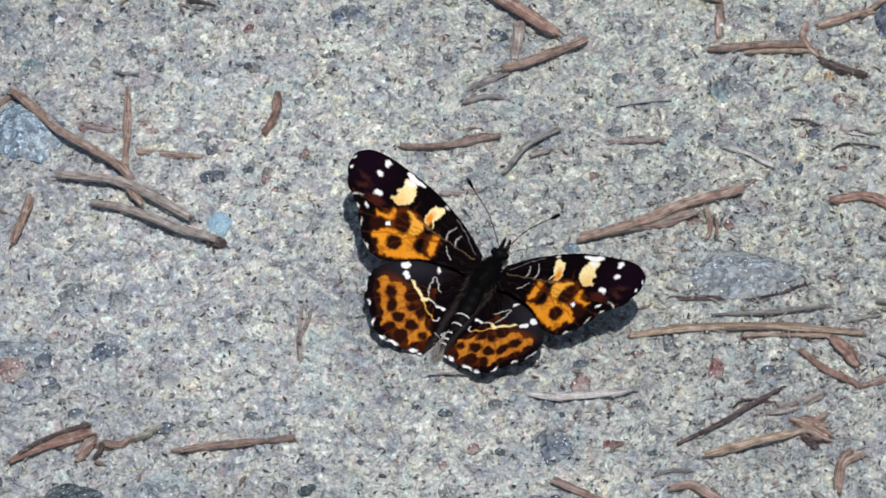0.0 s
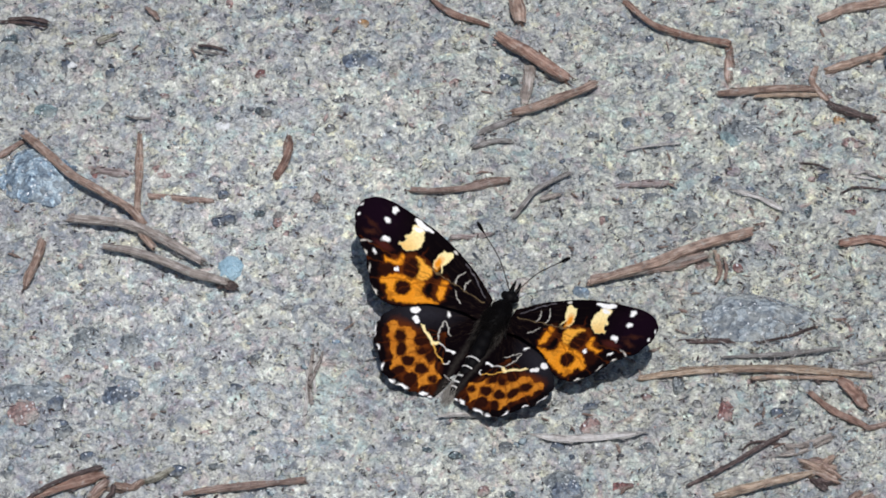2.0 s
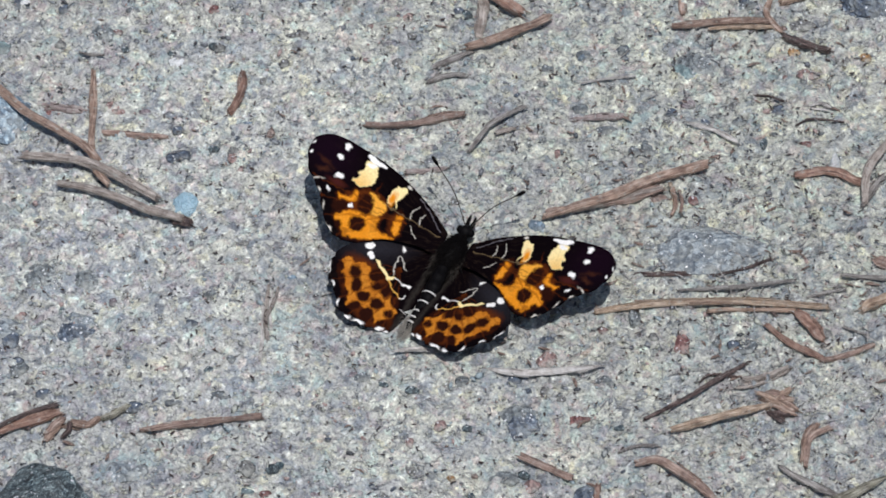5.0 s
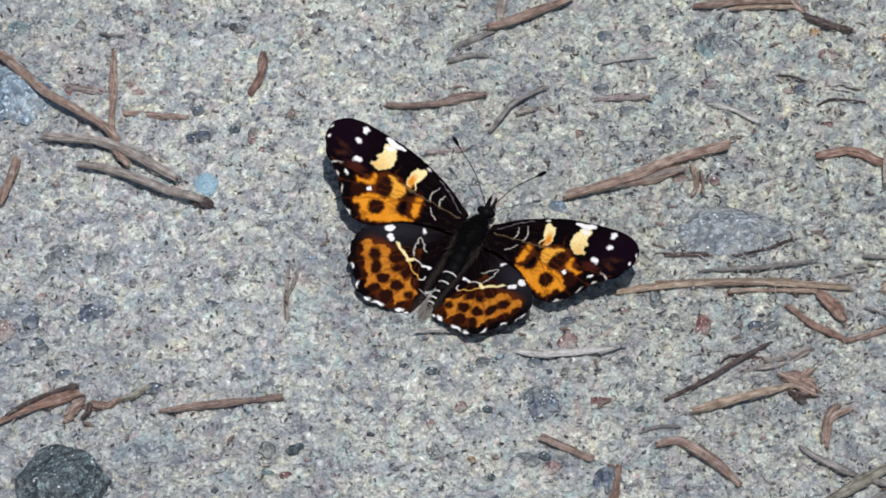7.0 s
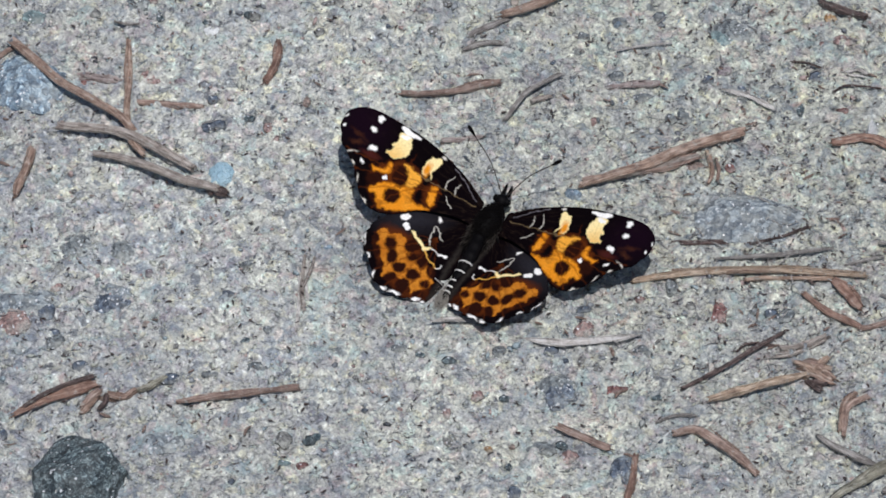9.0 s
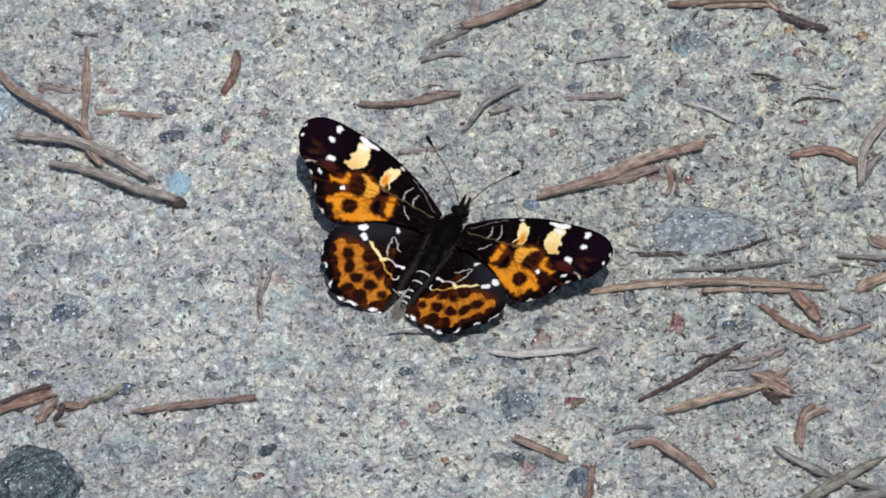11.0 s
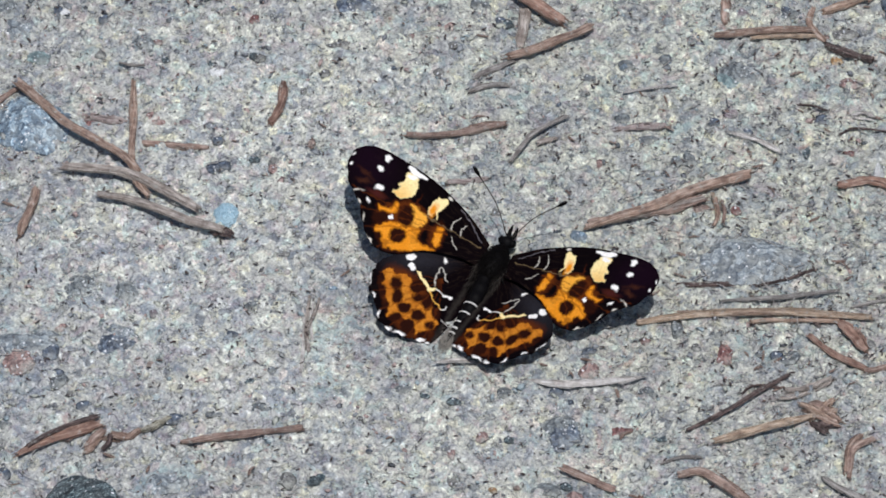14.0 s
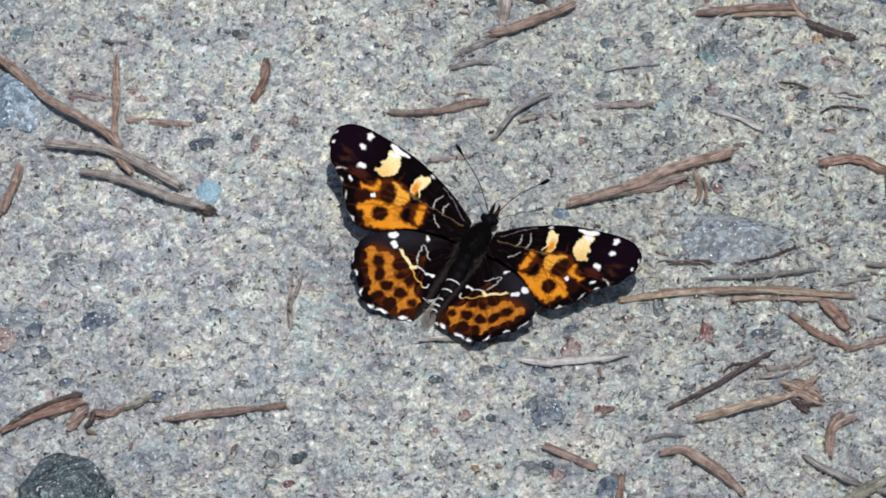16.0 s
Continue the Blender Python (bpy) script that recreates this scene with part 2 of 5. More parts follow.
def fibre_material(name, dark, mid, light, gloss=0.45):
    """Dry plant fibre: streaks along the piece, blotches, dust."""
    m, tree, bsdf = material("fibre_" + name, gloss, 0.5)
    uv = tree.nodes.new("ShaderNodeUVMap")
    stretch = add(tree, "ShaderNodeMapping", Scale=(0.22, 4.0, 1.0))
    tree.links.new(uv.outputs["UV"], stretch.inputs["Vector"])
    streak = add(tree, "ShaderNodeTexNoise", Scale=2.2, Detail=6.0, Roughness=0.65)
    tree.links.new(stretch.outputs["Vector"], streak.inputs["Vector"])
    blotch = add(tree, "ShaderNodeTexNoise", Scale=0.9, Detail=4.0)
    tree.links.new(uv.outputs["UV"], blotch.inputs["Vector"])
    base = ramp(tree, streak.outputs["Fac"], [(0.36, dark), (0.45, tuple(0.5 * (c + d) for c, d in zip(dark, mid))), (0.52, mid), (0.62, light)])
    fade = ramp(tree, blotch.outputs["Fac"], [(0.36, (0.68, 0.65, 0.65)), (0.5, (1.0, 1.0, 1.0)), (0.64, (1.2, 1.2, 1.2))])
    colour = mixed(tree, "MULTIPLY", 0.9, base, fade)
    worn = add(tree, "ShaderNodeTexNoise", Scale=0.55, Detail=5.0, Roughness=0.7)
    tree.links.new(uv.outputs["UV"], worn.inputs["Vector"])
    bare = ramp(tree, worn.outputs["Fac"], [(0.52, (0, 0, 0)), (0.64, (0.5, 0.5, 0.5))])
    colour = mixed(tree, "MIX", bare, colour, light)
    info = tree.nodes.new("ShaderNodeObjectInfo")
    own = ramp(tree, info.outputs["Random"], [(0.0, (0.86, 0.84, 0.82)), (1.0, (1.12, 1.1, 1.06))])
    colour = mixed(tree, "MULTIPLY", 1.0, colour, own)
    spot = tree.nodes.new("ShaderNodeTexCoord").outputs["Object"]
    dusty = add(tree, "ShaderNodeTexNoise", Scale=1500.0, Detail=4.0, Roughness=0.7)
    tree.links.new(spot, dusty.inputs["Vector"])
    film = ramp(tree, dusty.outputs["Fac"], [(0.57, (0, 0, 0)), (0.66, (0.6, 0.6, 0.6))])
    tree.links.new(mixed(tree, "MIX", film, colour, (0.46, 0.46, 0.42)), bsdf.inputs["Base Color"])
    bump(tree, bsdf, streak.outputs["Fac"], 1.0, 0.0004)
    return m


SAND, GRAINS = sand_material(), grain_material()
STONE = {
    "blue": stone_material("blue_grey", (0.07, 0.10, 0.15), (0.25, 0.35, 0.44), (0.70, 0.82, 0.86), dust=0.35, crystal=1300.0, warp=1.5, relief=0.0005),
    "paleblue": stone_material("pale_blue", (0.30, 0.46, 0.56), (0.34, 0.51, 0.61), (0.40, 0.57, 0.66), 0.5, 0.12, 0.15),
    "black": stone_material("dark_schist", (0.010, 0.014, 0.020), (0.055, 0.08, 0.095), (0.50, 0.62, 0.62), dust=0.12, crystal=1000.0, warp=2.4, relief=0.0008, rare=0.983),
    "bluegrey": stone_material("mottled_blue_grey", (0.12, 0.15, 0.18), (0.25, 0.29, 0.32), (0.54, 0.58, 0.58), dust=0.62, crystal=1500.0, warp=2.0, relief=0.0005),
    "navy": stone_material("dark_blue", (0.04, 0.05, 0.075), (0.11, 0.14, 0.19), (0.28, 0.34, 0.40), dust=0.45, crystal=1800.0, warp=1.5, relief=0.0004),
    "slate": stone_material("slate_grey", (0.095, 0.112, 0.12), (0.205, 0.232, 0.245), (0.43, 0.465, 0.475), dust=0.68, crystal=1900.0, warp=2.0, relief=0.0006),
    "grey": stone_material("warm_grey", (0.14, 0.14, 0.14), (0.23, 0.23, 0.22), (0.34, 0.33, 0.31)),
    "pink": stone_material("pink_feldspar", (0.24, 0.15, 0.14), (0.36, 0.24, 0.22), (0.46, 0.36, 0.33)),
    "red": stone_material("red_feldspar", (0.15, 0.06, 0.06), (0.26, 0.12, 0.11), (0.36, 0.20, 0.18), dust=0.4),
    "rust": stone_material("rusty_grit", (0.20, 0.14, 0.12), (0.32, 0.24, 0.21), (0.42, 0.35, 0.32)),
    "orange": stone_material("ochre_grit", (0.34, 0.18, 0.07), (0.46, 0.28, 0.13), (0.52, 0.38, 0.22)),
    "teal": stone_material("grey_green", (0.13, 0.19, 0.20), (0.22, 0.31, 0.32), (0.42, 0.52, 0.52), dust=0.5, crystal=1700.0, warp=1.8, relief=0.0004),
    "paleteal": stone_material("pale_green", (0.36, 0.44, 0.42), (0.44, 0.52, 0.50), (0.56, 0.62, 0.58), dust=0.4, warp=1.0),
    "mauve": stone_material("mauve_grey", (0.20, 0.16, 0.175), (0.29, 0.24, 0.26), (0.42, 0.37, 0.39), dust=0.5, warp=1.2),
    "white": stone_material("white_quartz", (0.66, 0.68, 0.68), (0.76, 0.77, 0.77), (0.84, 0.84, 0.83), 0.25, 0.05, 0.15),
}
FIBRE = {
    "red": fibre_material("red_brown", (0.147, 0.077, 0.059), (0.288, 0.176, 0.136), (0.438, 0.315, 0.264)),
    "rust": fibre_material("rust_brown", (0.173, 0.112, 0.093), (0.332, 0.234, 0.196), (0.491, 0.390, 0.346)),
    "brown": fibre_material("brown", (0.152, 0.093, 0.073), (0.347, 0.242, 0.192), (0.531, 0.423, 0.365)),
    "dark": fibre_material("dark_brown", (0.030, 0.022, 0.023), (0.10, 0.070, 0.066), (0.25, 0.185, 0.17)),
    "grey": fibre_material("weathered_grey", (0.159, 0.144, 0.138), (0.308, 0.288, 0.275), (0.481, 0.467, 0.458)),
    "greytan": fibre_material("grey_tan", (0.192, 0.163, 0.146), (0.385, 0.336, 0.305), (0.569, 0.527, 0.500)),
    "tan": fibre_material("straw_tan", (0.241, 0.161, 0.114), (0.502, 0.379, 0.282), (0.674, 0.580, 0.486)),
    "rusttan": fibre_material("reddish_tan", (0.233, 0.150, 0.113), (0.444, 0.318, 0.246), (0.605, 0.490, 0.417)),
    "pale": fibre_material("bleached", (0.410, 0.385, 0.356), (0.712, 0.684, 0.666), (0.750, 0.750, 0.750)),
    "pink": fibre_material("faded_rust", (0.280, 0.218, 0.207), (0.406, 0.338, 0.330), (0.513, 0.469, 0.466)),
    "olive": fibre_material("olive_grey", (0.136, 0.130, 0.101), (0.306, 0.296, 0.235), (0.501, 0.488, 0.424)),
}

# ---- the ground ----
def ground_sheet():
    def ruler(low, high, step):
        near = np.arange(low, high + step / 2, step)
        far = np.geomspace(1.0, 60000.0, 26)
        return np.r_[near[0] - far[::-1], near, near[-1] + far]

    xs, ys = ruler(-66.0, 72.0, 0.25), ruler(-50.0, 52.0, 0.25)
    x, y = np.meshgrid(xs, ys)
    z = lie(x, y) + 0.30 * rough(x / 1.9, y / 1.9, 5) + 0.33 * rough(x / 0.85, y / 0.85, 6) + 0.26 * rough(x / 0.5, y / 0.5, 7)
    verts = np.stack([x, y, z], -1).reshape(-1, 3) * MM
    w, h = len(xs), len(ys)
    k = (np.arange(h - 1)[:, None] * w + np.arange(w - 1)).ravel()
    me = bpy.data.meshes.new("ground")
    me.vertices.add(len(verts))
    me.vertices.foreach_set("co", verts.ravel())
    me.loops.add(4 * len(k))
    me.polygons.add(len(k))
    me.loops.foreach_set("vertex_index", np.stack([k, k + 1, k + w + 1, k + w], 1).ravel())
    me.polygons.foreach_set("loop_start", np.arange(len(k)) * 4)
    me.polygons.foreach_set("use_smooth", np.ones(len(k), bool))
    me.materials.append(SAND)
    me.update(calc_edges=True)
    return tagged(new("ground", me), "pale grey-beige packed sandy gravel ground in full sun", "ground", kind="structure")


def grain_shape(rng, rings=3, sides=6):
    """A rough convex grain of about 36 triangles with a half size of one."""
    verts, faces = [(0, 0, 1.0)], []
    for r in range(rings):
        up = math.pi * (r + 1) / (rings + 1)
        for s in range(sides):
            a = 2 * math.pi * (s + 0.5 * (r % 2)) / sides
            verts.append((math.sin(up) * math.cos(a), math.sin(up) * math.sin(a), math.cos(up)))
    verts.append((0, 0, -1.0))
    last = len(verts) - 1
    for s in range(sides):
        n = (s + 1) % sides
        faces.append((0, 1 + s, 1 + n))
        for r in range(rings - 1):
            a, b = 1 + r * sides, 1 + (r + 1) * sides
            faces += [(a + s, b + s, b + n), (a + s, b + n, a + n)]
        faces.append((1 + (rings - 1) * sides + n, 1 + (rings - 1) * sides + s, last))
    return np.array(verts) * (1 + rng.uniform(-0.22, 0.22, (len(verts), 1))), np.array(faces)


def scatter(name, count, low, high, seed, label, stuff=None, bounds=(-60.0, 66.0, -45.0, 47.0)):
    rng = np.random.default_rng(seed)
    shapes = [grain_shape(rng, 2, 4) for _ in range(6)]
    all_v, all_f, base = [], [], 0
    spots = np.stack([rng.uniform(bounds[0], bounds[1], count), rng.uniform(bounds[2], bounds[3], count)], 1)
    size = low * (high / low) ** (rng.random(count) ** 2.2)
    tops = lie(spots[:, 0], spots[:, 1]) + 0.30 * rough(spots[:, 0] / 1.9, spots[:, 1] / 1.9, 5) + 0.33 * rough(spots[:, 0] / 0.85, spots[:, 1] / 0.85, 6)
    for n in range(count):
        v, f = shapes[n % 6]
        turn = Euler((rng.normal(0, 0.5), rng.normal(0, 0.5), rng.uniform(0, 6.28))).to_matrix()
        v = (v * size[n] * (rng.uniform(0.9, 1.9), rng.uniform(0.6, 1.1), rng.uniform(0.3, 0.8))) @ np.array(turn).T
        v = v + (spots[n, 0], spots[n, 1], tops[n] + size[n] * rng.uniform(-0.45, 0.4))
        all_v.append(v)
        all_f.append(f + base)
        base += len(v)
    verts, tris = np.vstack(all_v) * MM, np.vstack(all_f)
    me = bpy.data.meshes.new(name)
    me.vertices.add(len(verts))
    me.vertices.foreach_set("co", verts.ravel())
    me.loops.add(3 * len(tris))
    me.polygons.add(len(tris))
    me.loops.foreach_set("vertex_index", tris.ravel())
    me.polygons.foreach_set("loop_start", np.arange(len(tris)) * 3)
    me.materials.append(stuff or GRAINS)
    me.update(calc_edges=True)
    me.validate()
    return tagged(new(name, me), label, "sand", kind="stuff")


ground_sheet()


# ---- the butterfly ----
BUTTERFLY_POSE = Matrix((
    (0.45486, -0.89041, 0.01658, 0.004747),
    (0.88717, 0.45142, -0.09563, -0.005290),
    (0.07767, 0.05821, 0.99528, 0.001200),
    (0, 0, 0, 1),
))
BLACK, GREY, SHEEN, PURPLE = (0.0030, 0.0016, 0.0024), (0.16, 0.145, 0.16), (0.020, 0.019, 0.024), (0.007, 0.0022, 0.0065)
DUSK = (0.46, 0.145, 0.014)
ORANGE, AMBER, CREAM = (0.74, 0.255, 0.014), (0.82, 0.37, 0.045), (0.92, 0.75, 0.37)
WHITE, PALE, TAN = (0.92, 0.90, 0.87), (0.66, 0.62, 0.55), (0.20, 0.14, 0.075)
MAROON, RUST, EMBER = (0.020, 0.005, 0.003), (0.045, 0.010, 0.004), (0.105, 0.024, 0.005)
GOLD = (0.78, 0.42, 0.085)


class Scales:
    """The colours of a wing's scales, laid one marking over another; places in millimetres out from the hinge and forwards."""

    def __init__(self, out, ahead):
        self.out = out + 0.15 * rough(out * 2.3, ahead * 2.3, 21) + 0.07 * rough(out * 6, ahead * 6, 22)
        self.ahead = ahead + 0.15 * rough(out * 2.3, ahead * 2.3, 23) + 0.07 * rough(out * 6, ahead * 6, 24)
        self.colour = np.tile(BLACK, (len(out), 1)).astype(float)

    def lay(self, colour, depth, soft=0.07):
        """depth: millimetres inside the marking's edge."""
        cover = np.clip(0.5 + depth / (2 * soft), 0, 1)[:, None]
        self.colour += cover * (np.array(colour) - self.colour)

    def oval(self, colour, x, y, a, b, degrees, soft=0.07):
        c, s = math.cos(radians(degrees)), math.sin(radians(degrees))
        p, q = self.out - x, self.ahead - y
        r = np.hypot((p * c + q * s) / a, (q * c - p * s) / b)
        self.lay(colour, (1 - r) * min(a, b), soft)

    def patch(self, colour, corners, soft=0.07):
        line = spline([*corners, corners[0]], 7 * len(corners))
        inside, near = np.zeros(len(self.out), bool), np.full(len(self.out), 99.0)
        for (x0, y0), (x1, y1) in zip(line[:-1], line[1:]):
            near = np.minimum(near, self.gap(x0, y0, x1, y1))
            if y0 != y1:
                crosses = (y0 > self.ahead) != (y1 > self.ahead)
                inside ^= crosses & (self.out < x0 + (self.ahead - y0) / (y1 - y0) * (x1 - x0))
        self.lay(colour, np.where(inside, near, -near), soft)

    def gap(self, x0, y0, x1, y1):
        ux, uy = x1 - x0, y1 - y0
        s = np.clip(((self.out - x0) * ux + (self.ahead - y0) * uy) / (ux * ux + uy * uy + 1e-9), 0, 1)
        return np.hypot(self.out - x0 - s * ux, self.ahead - y0 - s * uy)

    def stroke(self, colour, half, points, soft=0.06):
        line = spline(points, 6 * len(points))
        near = np.full(len(self.out), 99.0)
        for (x0, y0), (x1, y1) in zip(line[:-1], line[1:]):
            near = np.minimum(near, self.gap(x0, y0, x1, y1))
        self.lay(colour, half - near, soft)


    def blush(self, colour, other, x, y, reach):
        """Turns one colour into another towards a place."""
        like = np.exp(-np.sum((self.colour - np.array(colour)) ** 2, 1) / 0.02)
        near = np.clip(1 - np.hypot(self.out - x, self.ahead - y) / reach, 0, 1)
        self.colour += (like * near)[:, None] * (np.array(other) - self.colour)

    def mottle(self, colour, other, strength):
        """Scatters a paler tone through what was laid in one colour."""
        like = np.exp(-np.sum((self.colour - np.array(colour)) ** 2, 1) / 0.01)
        drift = np.clip(0.35 + 0.6 * rough(self.out * 0.9, self.ahead * 0.9, 51) + 0.25 * rough(self.out * 3.5, self.ahead * 3.5, 52), 0, 1)
        self.colour += (like * drift * 0.6 * strength)[:, None].clip(0, 1) * (np.array(other) - self.colour)

    def smoulder(self, colour, other):
        """Clouds of darker scales drawn out along the veins."""
        like = np.exp(-np.sum((self.colour - np.array(colour)) ** 2, 1) / 0.03)
        fan = np.arctan2(self.ahead - 0.8, self.out + 0.6)
        far = np.hypot(self.out, self.ahead)
        drift = np.clip(0.8 * rough(fan * 16.0, far * 0.7, 53) + 0.4 * rough(fan * 45.0, far * 2.0, 54) - 0.25, 0, 0.6)
        self.colour += (like * drift)[:, None] * (np.array(other) - self.colour)

    def down(self, seed):
        """Brownish hair-like scales that thin out away from the body."""
        fan = np.arctan2(self.ahead - 0.8, self.out + 0.6)
        far = np.hypot(self.out, self.ahead)
        dark = np.exp(-self.colour.sum(1) / 0.05)
        thick = np.clip(rough(fan * 60.0, far * 0.9, 60 + seed) * 1.6 - 0.5, 0, 1) * np.clip(1.15 - far / 9.0, 0.12, 1)
        self.colour += (dark * thick * 0.5)[:, None] * (np.array((0.060, 0.038, 0.026)) - self.colour)


def forewing_scales(w):
    # purple sheen near the tip, painted into the scale colour
    w.oval(PURPLE, 16.6, 2.6, 3.0, 2.4, 20, 1.5)
    w.patch(EMBER, [(13.2, -2.3), (12.9, -1.0), (11.6, 0.3), (10.6, 1.1), (8.6, 0.9), (8.1, -0.8), (10.0, -1.6), (12.0, -2.8)], 0.35)
    w.oval(EMBER, 6.3, -0.5, 1.1, 0.6, 80, 0.4)
    w.patch(EMBER, [(12.58, -3.60), (12.13, -2.92), (10.15, -1.51), (8.45, -0.68), (8.10, -1.49), (7.72, -2.27), (6.94, -2.46), (5.71, -2.06), (7.01, -3.18), (8.60, -4.20), (10.14, -4.90), (10.96, -4.74), (11.42, -4.14), (12.19, -3.86)], 0.5)
    w.patch(ORANGE, [(12.58, -3.60), (12.13, -2.92), (10.15, -1.51), (8.45, -0.68), (8.10, -1.49), (7.72, -2.27), (6.94, -2.46), (5.71, -2.06), (7.01, -3.18), (8.60, -4.20), (10.14, -4.90), (10.96, -4.74), (11.42, -4.14), (12.19, -3.86)], 0.16)
    w.patch(EMBER, [(13.47, -1.21), (12.05, -0.73), (12.04, 0.10), (11.67, 0.21), (11.38, -0.63), (12.08, -1.52), (12.83, -1.70)], 0.5)
    w.patch(ORANGE, [(13.47, -1.21), (12.05, -0.73), (12.04, 0.10), (11.67, 0.21), (11.38, -0.63), (12.08, -1.52), (12.83, -1.70)], 0.16)
    w.patch(EMBER, [(10.45, 0.95), (9.88, 0.98), (8.51, 0.70), (8.09, 0.07), (8.18, -0.71), (9.24, -1.19), (9.57, -0.11), (10.37, 0.66)], 0.5)
    w.patch(AMBER, [(10.45, 0.95), (9.88, 0.98), (8.51, 0.70), (8.09, 0.07), (8.18, -0.71), (9.24, -1.19), (9.57, -0.11), (10.37, 0.66)], 0.16)
    w.patch(EMBER, [(6.60, 0.25), (5.89, 0.45), (5.57, -0.63), (5.53, -1.53), (5.97, -1.61), (6.42, -0.92)], 0.5)
    w.patch(ORANGE, [(6.60, 0.25), (5.89, 0.45), (5.57, -0.63), (5.53, -1.53), (5.97, -1.61), (6.42, -0.92)], 0.16)
    w.patch(CREAM, [(8.37, 0.97), (8.52, 1.99), (8.15, 3.26), (7.51, 3.62), (6.99, 3.23), (7.14, 2.43), (7.33, 1.90), (7.05, 1.20), (7.21, 1.02), (7.63, 1.71), (7.81, 1.10)])
    w.patch(CREAM, [(12.78, 3.50), (12.33, 3.98), (11.27, 3.83), (10.73, 3.02), (10.76, 2.09), (11.22, 1.20), (12.19, 0.78), (12.90, 1.09), (12.41, 1.93), (12.83, 2.31), (12.49, 2.78)])
    w.blush(CREAM, GOLD, 12.3, 0.2, 2.9)
    w.blush(CREAM, GOLD, 12.3, 0.2, 2.2)
    w.patch(WHITE, [(12.88, 4.53), (12.33, 4.62), (10.37, 4.47), (10.69, 4.10), (11.47, 3.96), (12.36, 4.04)])
    w.oval(WHITE, 11.95, 3.62, 0.61, 0.23, 160)
    w.oval(MAROON, 9.89, -3.02, 0.98, 0.91, 89, 0.17)
    w.oval(MAROON, 10.20, -0.55, 1.20, 0.91, 65, 0.17)
    w.oval(MAROON, 12.60, -2.25, 1.00, 0.73, 144, 0.17)
    w.oval(MAROON, 11.60, -4.25, 0.49, 0.39, 64, 0.17)
    w.oval(RUST, 14.10, -0.15, 0.85, 0.45, 167, 0.2)
    w.oval((0.050, 0.016, 0.009), 16.5, 1.25, 0.60, 0.16, 10, 0.25)
    w.oval((0.055, 0.018, 0.010), 16.25, 0.30, 0.55, 0.22, 160, 0.25)
    w.oval((0.055, 0.012, 0.012), 14.2, -0.10, 0.75, 0.2, 175, 0.25)
    w.oval(RUST, 9.96, 1.75, 0.66, 0.12, 98)
    w.oval(ORANGE, 7.98, 1.70, 0.75, 0.38, 89, 0.2)
    w.oval(WHITE, 15.24, 3.98, 0.45, 0.30, 48)
    w.oval(WHITE, 15.41, 2.58, 0.34, 0.27, 143)
    w.oval(WHITE, 14.48, 0.54, 0.50, 0.32, 150)
    w.oval(WHITE, 11.57, -1.66, 0.27, 0.22, 67)
    w.oval(WHITE, 18.73, 2.45, 0.21, 0.10, 75)
    w.oval(WHITE, 18.48, 1.17, 0.21, 0.14, 71)
    w.oval(WHITE, 14.74, -1.33, 0.28, 0.14, 42)
    w.oval(PALE, 16.28, -0.96, 0.63, 0.09, 147)
    w.oval(PALE, 15.51, -2.09, 0.30, 0.13, 36)
    w.oval(PALE, 14.11, -3.30, 0.35, 0.10, 60)
    w.oval(PALE, 12.30, -5.14, 0.46, 0.13, 25)
    w.oval(PALE, 7.05, 3.89, 0.33, 0.18, 179)
    for x, y in ((11.2, -5.4), (13.6, -4.3), (15.2, -2.5), (17.0, -0.9)):
        w.stroke(EMBER, 0.02, [(5.2, 0.2), (8.5, 0.15 + 0.25 * y), (x, y)], 0.1)
    w.stroke(PALE, 0.055, [(5.03, 2.69), (5.29, 1.87), (5.22, 0.89)])
    w.stroke(PALE, 0.055, [(3.92, 2.24), (4.12, 1.72), (3.97, 1.04)])
    w.stroke(PALE, 0.044, [(4.61, 0.25), (4.14, -0.35), (3.66, -0.56)])
    w.stroke(TAN, 0.039, [(8.51, 0.70), (5.86, 0.73), (3.08, 0.97), (1.45, 1.09)])
    w.stroke(GREY, 0.050, [(5.34, 3.65), (3.70, 2.90), (1.64, 1.64)])
    w.mottle(ORANGE, AMBER, 0.7)
    w.smoulder(ORANGE, EMBER)
    w.down(1)


